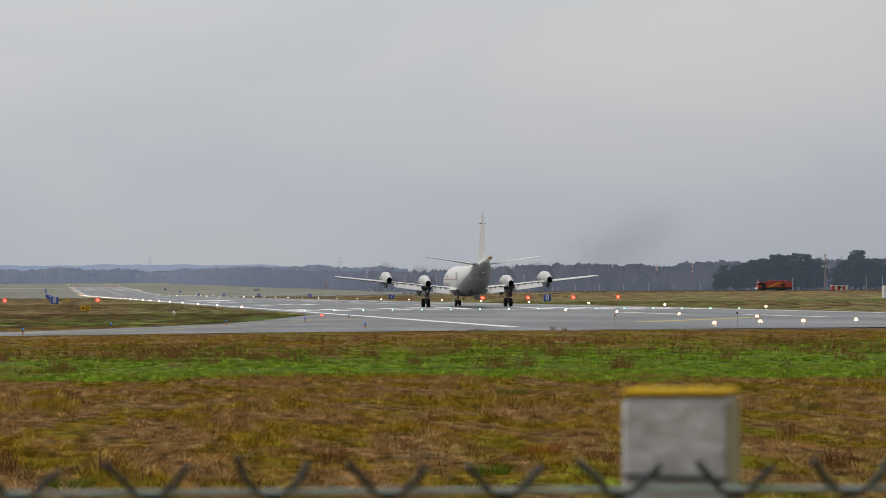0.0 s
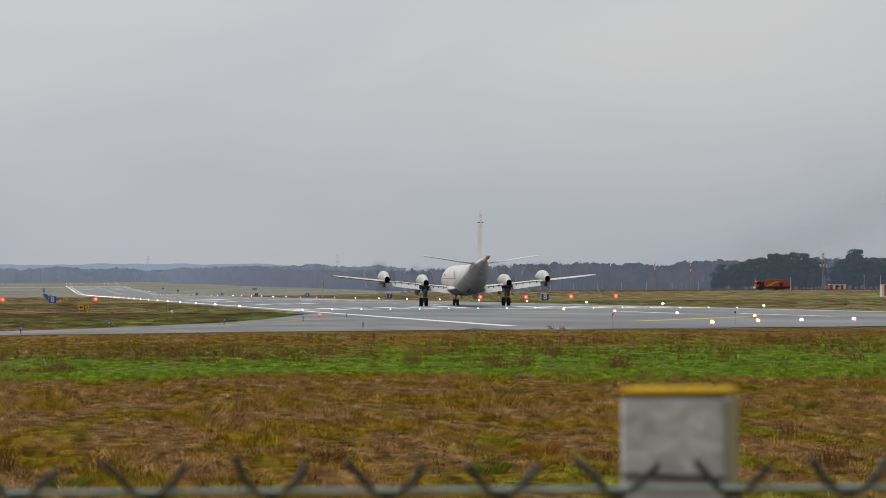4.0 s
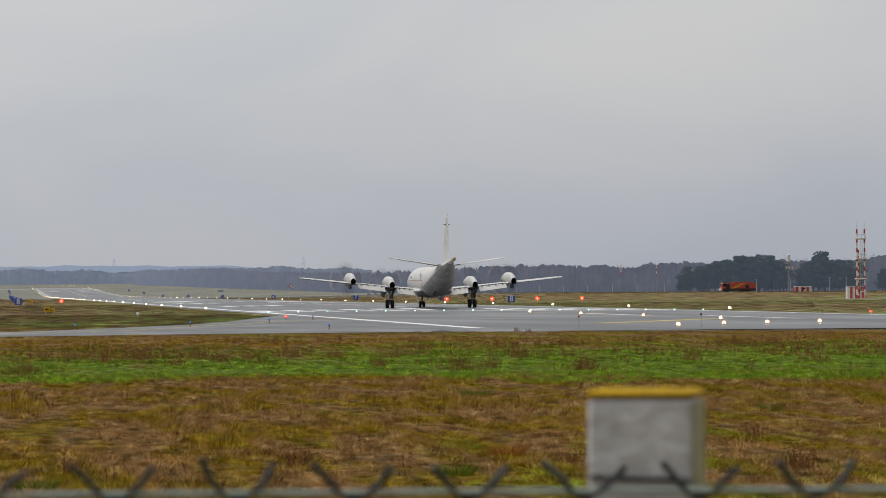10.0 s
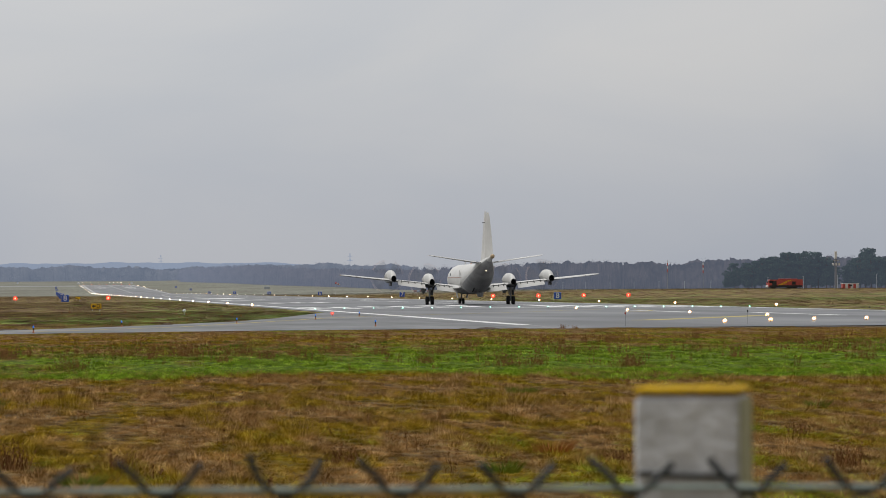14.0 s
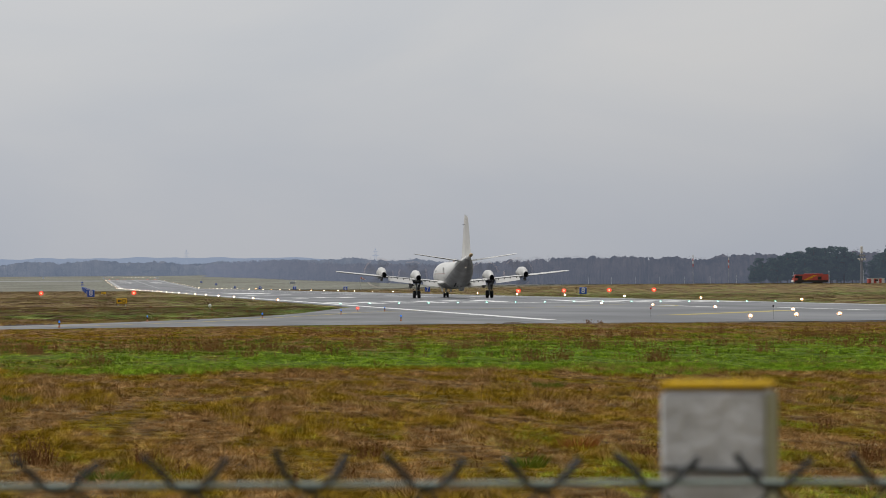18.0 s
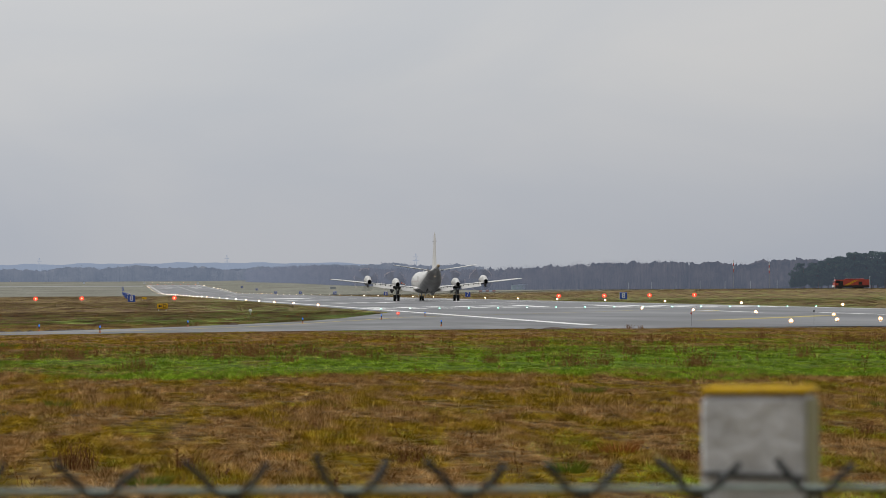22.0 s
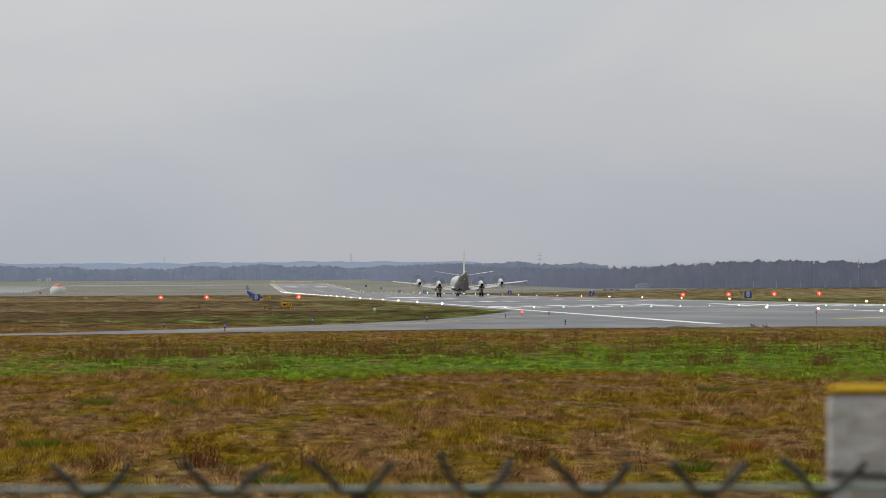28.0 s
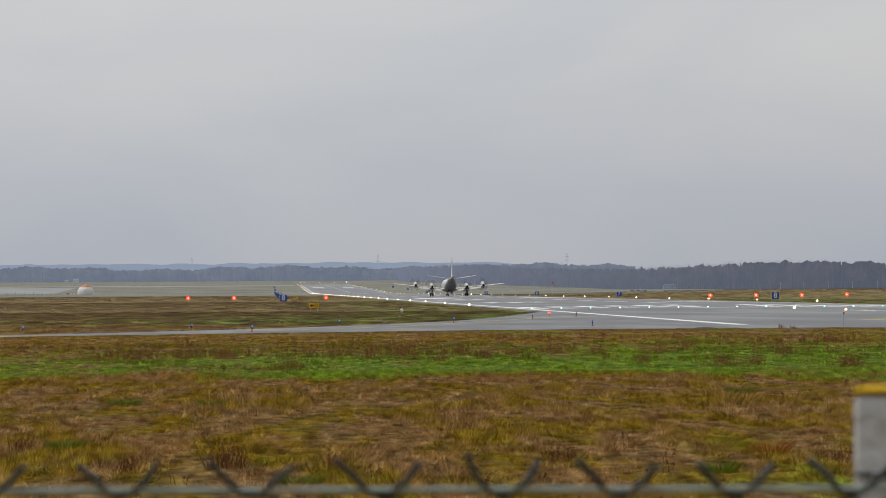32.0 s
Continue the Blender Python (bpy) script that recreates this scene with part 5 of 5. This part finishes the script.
def windsock(x, y):
    ob = thing("windsock", "red and white windsock on a pole", "windsock", pose(x, y, rise(x, y)))
    part("pole", Shape().tube((0, 0, 0), (0, 0, 4.4), .06, .05, 8), M["galvanised"], ob)
    for k in range(4):
        part("sock_ring", Shape().tube((.1 + .4 * k, 0, 4.3 - .16 * k), (.5 + .4 * k, 0, 4.14 - .16 * k), .32 - .05 * k, .27 - .05 * k, 10), M["red_paint" if k % 2 == 0 else "white_paint"], ob, "fabric ring")


windsock(93.6, 1180)


def pylon(x, y, h):
    """A far lattice mast of four legs, cross bars and braces."""
    ob = thing("lattice_mast", "slender grey lattice mast above the far woods", "mast", pose(x, y, 14.0), "far masts")
    for sx in (-1, 1):
        for sy in (-1, 1):
            part("leg", Shape().tube((sx * 2.4, sy * 2.4, 0), (sx * .4, sy * .4, h), .2, .13, 5), M["far_steel"], ob)
    for k in range(5):
        zz = h * (k + .5) / 5
        w = 2.4 - 2.0 * zz / h
        part("brace", Shape().tube((-w, -w, zz), (w, -w, zz + 3), .16, n=4).tube((w, -w, zz), (-w, -w, zz + 3), .16, n=4), M["far_steel"], ob)
    for zz, w in ((h * .72, 4.0), (h * .86, 3.0)):
        part("cross_arm", Shape().box(0, 0, zz, w * 2, .5, .5), M["far_steel"], ob)


# strongest glow here, painting thick haze over the far steel
M["far_steel"] = haze_glow_mat("hazy_steel", (0.2, 0.2, 0.2), 0.52)
pylon(134, 4450, 33)
pylon(372, 4450, 34)
pylon(-100, 4450, 30)


# ---- fence in front of the camera ----
def make_fence():
    az = radians(5.4)
    fwd, right = Vector((math.sin(az), math.cos(az), 0)), Vector((math.cos(az), -math.sin(az), 0))
    m = Matrix.Translation(fwd * 2.9)
    m = m @ Matrix.Rotation(-az, 4, "Z")
    fence = thing("chain_link_fence", "dark green chain-link fence with twisted wire tips", "fence", m)
    step, top = 0.09485, 1.936
    part("tension_wire", Shape().tube((-2.2, 0, top), (2.2, 0, top), .0024, n=8), M["rail_wire"], fence, "pale green tension wire")
    part("tension_wire", Shape().tube((-2.2, .004, .9), (2.2, .004, .9), .002, n=6), M["rail_wire"], fence)
    r = random.Random(3)
    tip = None
    for k in range(-21, 22):
        x = k * step + .0073 - .006 * max(0, min(8, -1 - k)) ** 1.5
        wide = .0345 if k < -1 else .0315
        high = .031 if k == -1 else .0215
        j = lambda a=.006: r.uniform(-a, a)
        b = Shape().bent([(x - wide + j(.003), j(.01), top + high + j(.003)), (x - .020 + j(.002), 0, top + .010), (x - .010, 0, top - .002), (x, .002, top - .004), (x + .010, 0, top - .002), (x + .021 + j(.002), 0, top + .008), (x + wide + j(.003), j(.01), top + .021 + j(.003))], .0031, 6)
        part("wire_tip", b, M["wire"], fence)
    net = Shape()
    for k in range(-21, 22):
        pts = []
        x0 = k * step + .0073
        for i in range(38):
            pts.append((x0 + (step / 2 if i % 2 else 0), .002 if i % 2 else -.002, top - .004 - i * .049))
        net.bent(pts, .0016, 4)
        net.bent([(2 * x0 - p[0], -p[1], p[2]) for p in pts], .0016, 4)
    tagged(part("wire_mesh", net, M["wire"], fence), kind="stuff")
    return fwd, right, m


fwd, right, m = make_fence()
post = thing("fence_post", "square weathered concrete fence post with a yellow painted top", "post", pose(0.536, 2.955, 0, 0, 0, -17.3))
W = .0885
part("shaft", Shape().box(0, 0, .977, W, W, 2.065, bevel=.004), M["concrete"], post, "grey weathered concrete shaft")
part("mossy_face", Shape().box(W / 2 + .0006, 0, .985, .0012, W * .96, 2.044), M["moss"], post, "green-grey mossy side")
part("painted_cap", Shape().box(0, 0, 2.0135, W + .001, W + .001, .006, bevel=.002), M["post_yellow"], post, "yellow painted top")
part("tie_wire", Shape().tube((-W * .48, -W / 2 - .002, 1.945), (W * .48, -W / 2 - .002, 1.942), .0022, n=6), M["wire"], post, "dark tie wire")

# ---- grass ----
M["straw"] = node_mat("pale_seed_stalks", (0.46, 0.31, 0.13), scale=0.6, rough=0.9, second=(0.28, 0.16, 0.06), island=0.4, spec=0.1)
M["lush"] = node_mat("dock_leaf", (0.19, 0.25, 0.022), scale=0.5, rough=0.7, second=(0.09, 0.15, 0.012), island=0.5, spec=0.2)
M["rust_blade"] = node_mat("rusty_grass", (0.46, 0.19, 0.06), scale=0.8, rough=0.9, second=(0.30, 0.12, 0.035), island=0.4, spec=0.1)


def tufts(name, y0, y1, density, height, width, blades, label, seed, lean=0.5, material="blade", clump=None, side=0, thin=(.0011, .000034), wind=.25):
    """Tussocks of thin blades that spread from their middle, over the wedge of field before the camera.
    side 0: before the taxiway; 1: between the taxiway and the runway; 2: beyond the runway's far edge."""
    r = np.random.default_rng(seed)
    a0, a1 = radians(-5.0), radians(14.9)
    area = 0.5 * (math.tan(a1) - math.tan(a0)) * (y1 * y1 - y0 * y0)
    n = int(area * density)
    y = np.sqrt(r.uniform(y0 * y0, y1 * y1, n))
    x = y * r.uniform(math.tan(a0), math.tan(a1), n)
    if side == 1:    # the wedge between the taxiway and the runway
        keep = (y > np.interp(x, [p[0] for p in TAXI_FAR], [p[1] for p in TAXI_FAR]) + .8) & (x < 23.0)
    elif side == 2:
        keep = x > 75.5
    else:
        keep = y < np.interp(x, [p[0] for p in TAXI_NEAR], [p[1] for p in TAXI_NEAR]) - .15
    x, y = x[keep], y[keep]
    if clump:
        keep = np.array([noise.noise(Vector((px * clump[0], py * clump[0] * .6, 3.3))) > clump[1] for px, py in zip(x, y)], dtype=bool)
        x, y = x[keep], y[keep]
    n = len(x)
    ground = np.array([rise(px, py) for px, py in zip(x, y)])
    lumps = np.array([.8 * noise.noise(Vector((px * .5, py * .1, 8.1))) + .7 * noise.noise(Vector((px * 1.7, py * .3, 2.2))) for px, py in zip(x, y)])
    # lower and sparser where the green swathe begins, and at the paving's edge
    low = np.interp(y, (86, 92, 104, 118, 140, 175), (1, .85, .8, .9, .9, .7)) if not side else 1.0
    tall = height * r.uniform(0.55, 1.3, n) * np.clip(0.95 + .8 * lumps, 0.5, 1.8) * low
    v = np.zeros((n, blades, 3, 3), dtype=np.float32)
    ang = r.uniform(0, 2 * np.pi, (n, blades))
    off = np.sqrt(r.uniform(0, 1, (n, blades))) * width * r.uniform(.6, 1.3, n)[:, None]
    bx, by = x[:, None] + np.cos(ang) * off, y[:, None] + np.sin(ang) * off
    h = tall[:, None] * r.uniform(0.5, 1.15, (n, blades)) * (1.12 - .55 * off / (width * 1.3))
    ln = h * lean * r.uniform(0.1, 1.0, (n, blades))
    la = ang + r.uniform(-.9, .9, (n, blades))
    w = thin[0] * r.uniform(.7, 1.5, (n, blades)) + thin[1] * y[:, None] * r.uniform(.6, 1.4, (n, blades))
    z = np.repeat(ground[:, None] - .02, blades, 1)
    v[:, :, 0] = np.stack((bx - w, by, z), -1)
    v[:, :, 1] = np.stack((bx + w, by, z), -1)
    v[:, :, 2] = np.stack((bx + np.cos(la) * ln + wind * h, by + np.sin(la) * ln, z + h), -1)
    f = np.arange(n * blades * 3).reshape(-1, 3)
    return tagged(new(name, raw_mesh(name, v.reshape(-1, 3), f, M[material])), label, "grass", kind="stuff")


def docks(name, y0, y1, plants, tall, label, seed, gap, side=0):
    """Dead dock plants: a few bent stems, each with small rusty seed clusters up its length."""
    r = np.random.default_rng(seed)
    v = []
    spots = 0
    while spots < plants:
        y = math.sqrt(r.uniform(y0 * y0, y1 * y1))
        x = y * r.uniform(math.tan(radians(-6)), math.tan(radians(15)))
        if side:
            if not (y > float(np.interp(x, [p[0] for p in TAXI_FAR], [p[1] for p in TAXI_FAR])) + 1 and x < 23):
                spots += .2
                continue
        elif y > float(np.interp(x, [p[0] for p in TAXI_NEAR], [p[1] for p in TAXI_NEAR])) - 1.5:
            spots += .2
            continue
        dense = noise.noise(Vector((x * .13, y * .09, seed))) + .5 * noise.noise(Vector((x * .5, y * .3, seed + 3)))
        if dense + r.uniform(-.2, .2) < gap:
            spots += .02
            continue
        spots += 1
        h0 = tall * r.uniform(.45, 1.15)
        for _ in range(int(r.integers(2, 6))):
            a, h = r.uniform(0, 2 * math.pi), h0 * r.uniform(.6, 1.1)
            out = h * r.uniform(.05, .55)
            bx, by = x + r.normal(0, .06), y + r.normal(0, .06)
            tx, ty = bx + math.cos(a) * out, by + math.sin(a) * out
            w = .004 + .00004 * y
            v.extend([(bx - w, by, -.02), (bx + w, by, -.02), (tx, ty, h)])
            for q in r.uniform(.35, 1.0, int(r.integers(4, 10))):
                cx, cy, cz = bx + (tx - bx) * q, by + (ty - by) * q, h * q
                s_ = r.uniform(.005, .013) * (1 + y / 200)
                d = r.normal(0, s_, (3, 3))
                v.extend([(cx + d[k][0], cy + d[k][1], max(.02, cz + d[k][2] * 1.2)) for k in range(3)])
    return tagged(new(name, raw_mesh(name, v, np.arange(len(v)).reshape(-1, 3), M["weed"])), label, "weeds", kind="stuff")


tufts("rough_grass", 33, 58, 34, .085, .10, 32, "rough rusty and green winter grass tussocks", 1, 1.7, thin=(.0018, .00005), wind=.15)
tufts("rough_grass", 58, 90, 16, .105, .14, 24, "rusty brown grass tussocks across the field", 21, 1.7, thin=(.0022, .00005), wind=.15)
tufts("field_grass", 90, 184, 6.5, .09, .22, 18, "green and rusty grass across the field", 2, 1.8, thin=(.003, .00006), wind=.1)
tufts("seed_stalks", 33, 92, 1.5, .19, .20, 22, "pale straw-coloured seed stalks over the grass", 12, 1.1, "straw", (.45, .10), wind=.25)
tufts("dock_leaves", 92, 142, 2.2, .12, .17, 12, "fresh green dock leaves in the lush swathe", 13, 2.0, "lush", (.30, .0), thin=(.006, .00010), wind=0)
docks("dead_docks", 100, 150, 700, .34, "rusty brown dead dock stalks standing in the grass", 3, .22)
docks("dead_docks", 92, 125, 160, .30, "rusty brown dead dock stalks among green leaves", 31, .30)
docks("weed_clumps", 34, 92, 60, .24, "dark brown dead weed stalks in the near grass", 4, .45)
tufts("strip_grass", 178, 345, 1.8, .11, .4, 16, "brown and green grass between taxiway and runway", 5, 1.4, side=1, thin=(.004, .00005))
tufts("strip_grass", 345, 640, .26, .14, .9, 10, "brown and green grass beside the runway", 7, 1.2, side=1, thin=(.01, .00006))
tufts("far_grass", 640, 1380, .02, .18, 2.2, 10, "olive and brown grass far along the runway", 8, 1.0, side=1, thin=(.03, .00008))
tufts("far_grass", 285, 640, .16, .14, .9, 12, "brown and green grass beyond the runway", 9, 1.2, side=2, thin=(.01, .00006))
tufts("far_grass", 640, 1560, .022, .18, 2.2, 10, "rust and olive grass before the woods", 10, 1.0, side=2, thin=(.03, .00008))
docks("strip_weeds", 185, 330, 160, .30, "dark dead stalks between taxiway and runway", 6, .20, 1)


def dock_stands(stands):
    """Stands of dead docks: splayed stems with slim rusty seed heads, thick in the middle of each stand."""
    r = np.random.default_rng(200)
    v = []
    for x, y, w in stands:
        for _ in range(int(10 + 75 * w)):
            bx, by = x + r.normal(0, .27) * w, y + r.normal(0, .6)
            h = r.uniform(.16, .58) * math.exp(-1.2 * ((bx - x) / w) ** 2) * min(1.0, .25 + w)
            tx, ty = bx + r.normal(0, .30) * h, by + r.normal(0, .1)
            v.extend([(bx - .005, by, -.02), (bx + .005, by, -.02), (tx, ty, h)])
            for q in r.uniform(.25, 1.0, int(r.integers(6, 15))):
                c = np.array((bx + (tx - bx) * q + r.normal(0, .01), by + (ty - by) * q, h * q))
                d = r.normal(0, .0095, (3, 3))
                v.extend([(c[0] + d[k][0], c[1] + d[k][1], max(.02, c[2] + d[k][2] * 1.9)) for k in range(3)])
    tagged(new("dock_stands", raw_mesh("dock_stands", v, np.arange(len(v)).reshape(-1, 3), M["weed"])), "stands of rust-brown dead dock stalks with seed heads", "weeds", kind="stuff")


dock_stands(((26.3, 182.2, 0.22), (27.0, 182.3, 0.12), (-4.0, 107.5, 1.37), (-2.7, 107.5, 0.69), (-1.4, 109.2, 0.78), (0.4, 93.7, 0.93), (2.9, 107.5, 0.51), (4.1, 111.1, 1.51), (6.1, 113.0, 0.90), (6.4, 107.5, 0.51), (7.5, 111.1, 0.64), (9.4, 117.0, 1.31), (10.4, 113.0, 0.72), (10.4, 99.3, 0.54), (12.2, 95.0, 1.21), (16.2, 111.1, 0.71), (15.2, 92.4, 0.68), (12.4, 113.0, 0.72), (14.8, 126.0, 0.60), (21.6, 136.4, 0.65), (2.3, 113.0, 0.63), (4.8, 102.4, 0.43), (13.2, 96.4, 0.46), (26.0, 142.5, 1.14), (27.9, 133.8, 1.07), (29.3, 133.8, 0.85), (20.3, 104.1, 0.60), (23.2, 100.2, 0.64), (15.2, 93.1, 0.59)))


def tussock(x, y, w, material, label, seed):
    """One taller tussock of soft blades that stands out by its colour."""
    r = np.random.default_rng(seed)
    n = int(520 * w)
    a, off = r.uniform(0, 2 * math.pi, n), np.sqrt(r.uniform(0, 1, n)) * w * .5
    bx, by, h = np.cos(a) * off, np.sin(a) * off * 2.2, .15 * r.uniform(.5, 1.2, n)
    t_ = .0035 + .00004 * y
    v = np.zeros((n, 3, 3), dtype=np.float32)
    v[:, 0] = np.stack((bx - t_, by, np.full(n, -.02)), -1)
    v[:, 1] = np.stack((bx + t_, by, np.full(n, -.02)), -1)
    v[:, 2] = np.stack((bx + np.cos(a) * h * .9 + r.normal(0, .03, n), by + np.sin(a) * h * .6, h), -1)
    ob = tagged(new("grass_tussock", raw_mesh("grass_tussock", v.reshape(-1, 3), np.arange(3 * n).reshape(-1, 3), M[material])), label, "grass", "grass tussocks", "stuff")
    ob.location = (x, y, 0)


for k, (x, y, w) in enumerate(((9.33, 70.2, .55), (.28, 38.0, .4), (-2.76, 47.2, .45), (-1.1, 64.0, .4), (-2.68, 65.0, .5), (5.1, 40.2, .35), (13.2, 60.5, .3))):
    tussock(x, y, w, "lush", "fresh green grass tussock among brown grass", 300 + k)
tussock(6.34, 44.9, .42, "rust_blade", "rust-orange grass tussock", 320)


def weed_bush(x, y, w, seed):
    """One dead weed: a spray of thin bent stems with small seed clusters."""
    r = np.random.default_rng(seed)
    v = []
    for _ in range(int(70 * w / .4)):
        a, h = r.uniform(0, 2 * math.pi), w * r.uniform(.35, .85)
        bx, by = r.normal(0, w * .25), r.normal(0, w * .25)
        tx, ty = bx + math.cos(a) * h * r.uniform(.1, .7), by + math.sin(a) * h * .4
        v.extend([(bx - .006, by, -.02), (bx + .006, by, -.02), (tx, ty, h)])
        for q in r.uniform(.4, 1.0, 4):
            d = r.normal(0, .010, (3, 3))
            v.extend([(bx + (tx - bx) * q + d[k][0], by + (ty - by) * q + d[k][1], max(.02, h * q + d[k][2])) for k in range(3)])
    ob = tagged(new("dead_weed", raw_mesh("dead_weed", v, np.arange(len(v)).reshape(-1, 3), M["weed"])), "bushy dead brown weed standing in the near grass", "weed", "dead weeds in the near grass")
    ob.location = (x, y, 0)


for k, (x, y, w) in enumerate(((-0.52, 41.8, 0.5), (-1.69, 41.2, 0.3), (3.45, 42.4, 0.35), (6.67, 41.7, 0.3), (9.19, 40.6, 0.4), (0.74, 41.4, 0.3), (-3.28, 46.7, 0.3), (10.54, 49.4, 0.3))):
    weed_bush(x, y, w, 70 + k)

# ---- exhaust smoke drifting off ----
M["smoke"] = node_mat("brown_exhaust_soot", (0.15, 0.105, 0.06), scale=1.0, rough=1.0, spec=0.0)
PUFFS = []
for k in range(7):
    r = np.random.default_rng(90 + k)
    n = 30000
    c = r.normal(0, 1, (n, 3)) * np.array((2.6, 1.5, 1.8))
    d = r.normal(0, .0080, (n, 3, 3))
    v = (c[:, None, :] + d).reshape(-1, 3)
    ob = tagged(new("smoke_puff", raw_mesh("smoke_puff", v, np.arange(n * 3).reshape(-1, 3), M["smoke"])), "thin brownish exhaust smoke drifting off", "smoke", "exhaust smoke", "stuff")
    start = Vector((70 + 1.5 * k, 450 + r.uniform(-4, 4), 5.3 + .85 * k + r.uniform(-.6, .6)))
    drift = Vector((5.2 + .45 * k, r.uniform(-1, 1), .05 + .10 * k))
    ob.location = start
    PUFFS.append((ob, start, drift))


# ---- soil lumps at the pavement edge ----
M["soil"] = node_mat("dark_wet_soil", (0.10, 0.07, 0.05), scale=2.0, rough=0.95, second=(0.055, 0.04, 0.03), bump=0.4)


def soil_heap(x, y, w, h, seed):
    r = random.Random(seed)
    s = Shape()
    rings = []
    for k, q in ((1.0, -.03), (.9, .35), (.6, .8), (.25, 1.0), (.02, 1.02)):
        rings.append([(math.cos(a) * w * k * r.uniform(.75, 1.2), math.sin(a) * w * .7 * k * r.uniform(.75, 1.2), h * q * r.uniform(.75, 1.2)) for a in [2 * math.pi * j / 14 for j in range(14)]])
    tagged(part("soil_heap", s.ring_loft(rings), M["soil"], at=pose(x, y, .0)), "low heap of dark soil at the pavement's edge", "soil", "soil heaps")


for k, (x, y, w, h) in enumerate(((22.3, 181.4, .75, .10), (-9.3, 176.5, .5, .10), (-8.2, 178.2, .4, .08), (-7.0, 181.0, .55, .09), (-6.1, 183.4, .35, .07), (6.8, 213.8, .4, .10), (21.0, 181.2, .35, .06))):
    soil_heap(x, y, w, h, 60 + k)
clods = random.Random(17)
for k in range(18):
    u = clods.random()
    soil_heap(-9.4 + 7.9 * u + clods.uniform(-.2, .1), 176.6 + 14.4 * u + clods.uniform(.2, .9), clods.uniform(.14, .38), clods.uniform(.04, .09), 80 + k)
# ---- what moves ----
ROLL = [(0, 409.5), (12, 409.5), (12.5, 410.3), (13, 411.8), (13.5, 413.8), (14, 416.6), (14.5, 420.2), (15.5, 430.2), (16.5, 442.8), (17, 449.6), (18, 464.6), (19, 484.4), (20, 507.5),
        (21, 535), (22, 567), (23, 601), (24, 636), (25, 674), (25.5, 694.5), (26.5, 738), (27.5, 783), (28, 805.5), (29, 851), (30, 896), (31, 938), (32, 979)]
RUDDER = [(0, 0), (12.3, 0), (12.9, 20), (14.5, 19), (16.5, 15), (18.0, 14), (18.6, 6), (19.2, 3), (20, 7), (21, 4), (22, 3), (23, 0), (32, 0)]


def along(t):
    return float(np.interp(t, [r[0] for r in ROLL], [r[1] for r in ROLL]))


def motions():
    walk(FLYER["aircraft"], [(t, pose(RW_MID + 0.1, y, 0.2)) for t, y in ROLL])
    for ob, start, drift in PUFFS:
        walk(ob, [(t, Matrix.Translation(start + drift * t)) for t in (0, 8, 16, 24, 32)])
    walk(FLYER["rudder"], [(t, pose(0, -15.36, 5.3, 0, 0, a)) for t, a in RUDDER])
    for prop, (x, y, z), start in FLYER["props"]:
        walk(prop, [(k / FPS, pose(x, y, z, 0, (start + 86.0 * k) % 360, 0)) for k in range(32 * FPS + 1)])
    for wheel, (x, y, z), r in FLYER["wheels"]:
        rows, angle, last = [(0.0, pose(x, y, z))], 0.0, along(12.0)
        for k in range(12 * FPS, 32 * FPS + 1):
            now = along(k / FPS)
            angle -= min(80.0, math.degrees((now - last) / r))
            last = now
            rows.append((k / FPS, pose(x, y, z, angle % 360, 0, 0)))
        walk(wheel, rows)


motions()
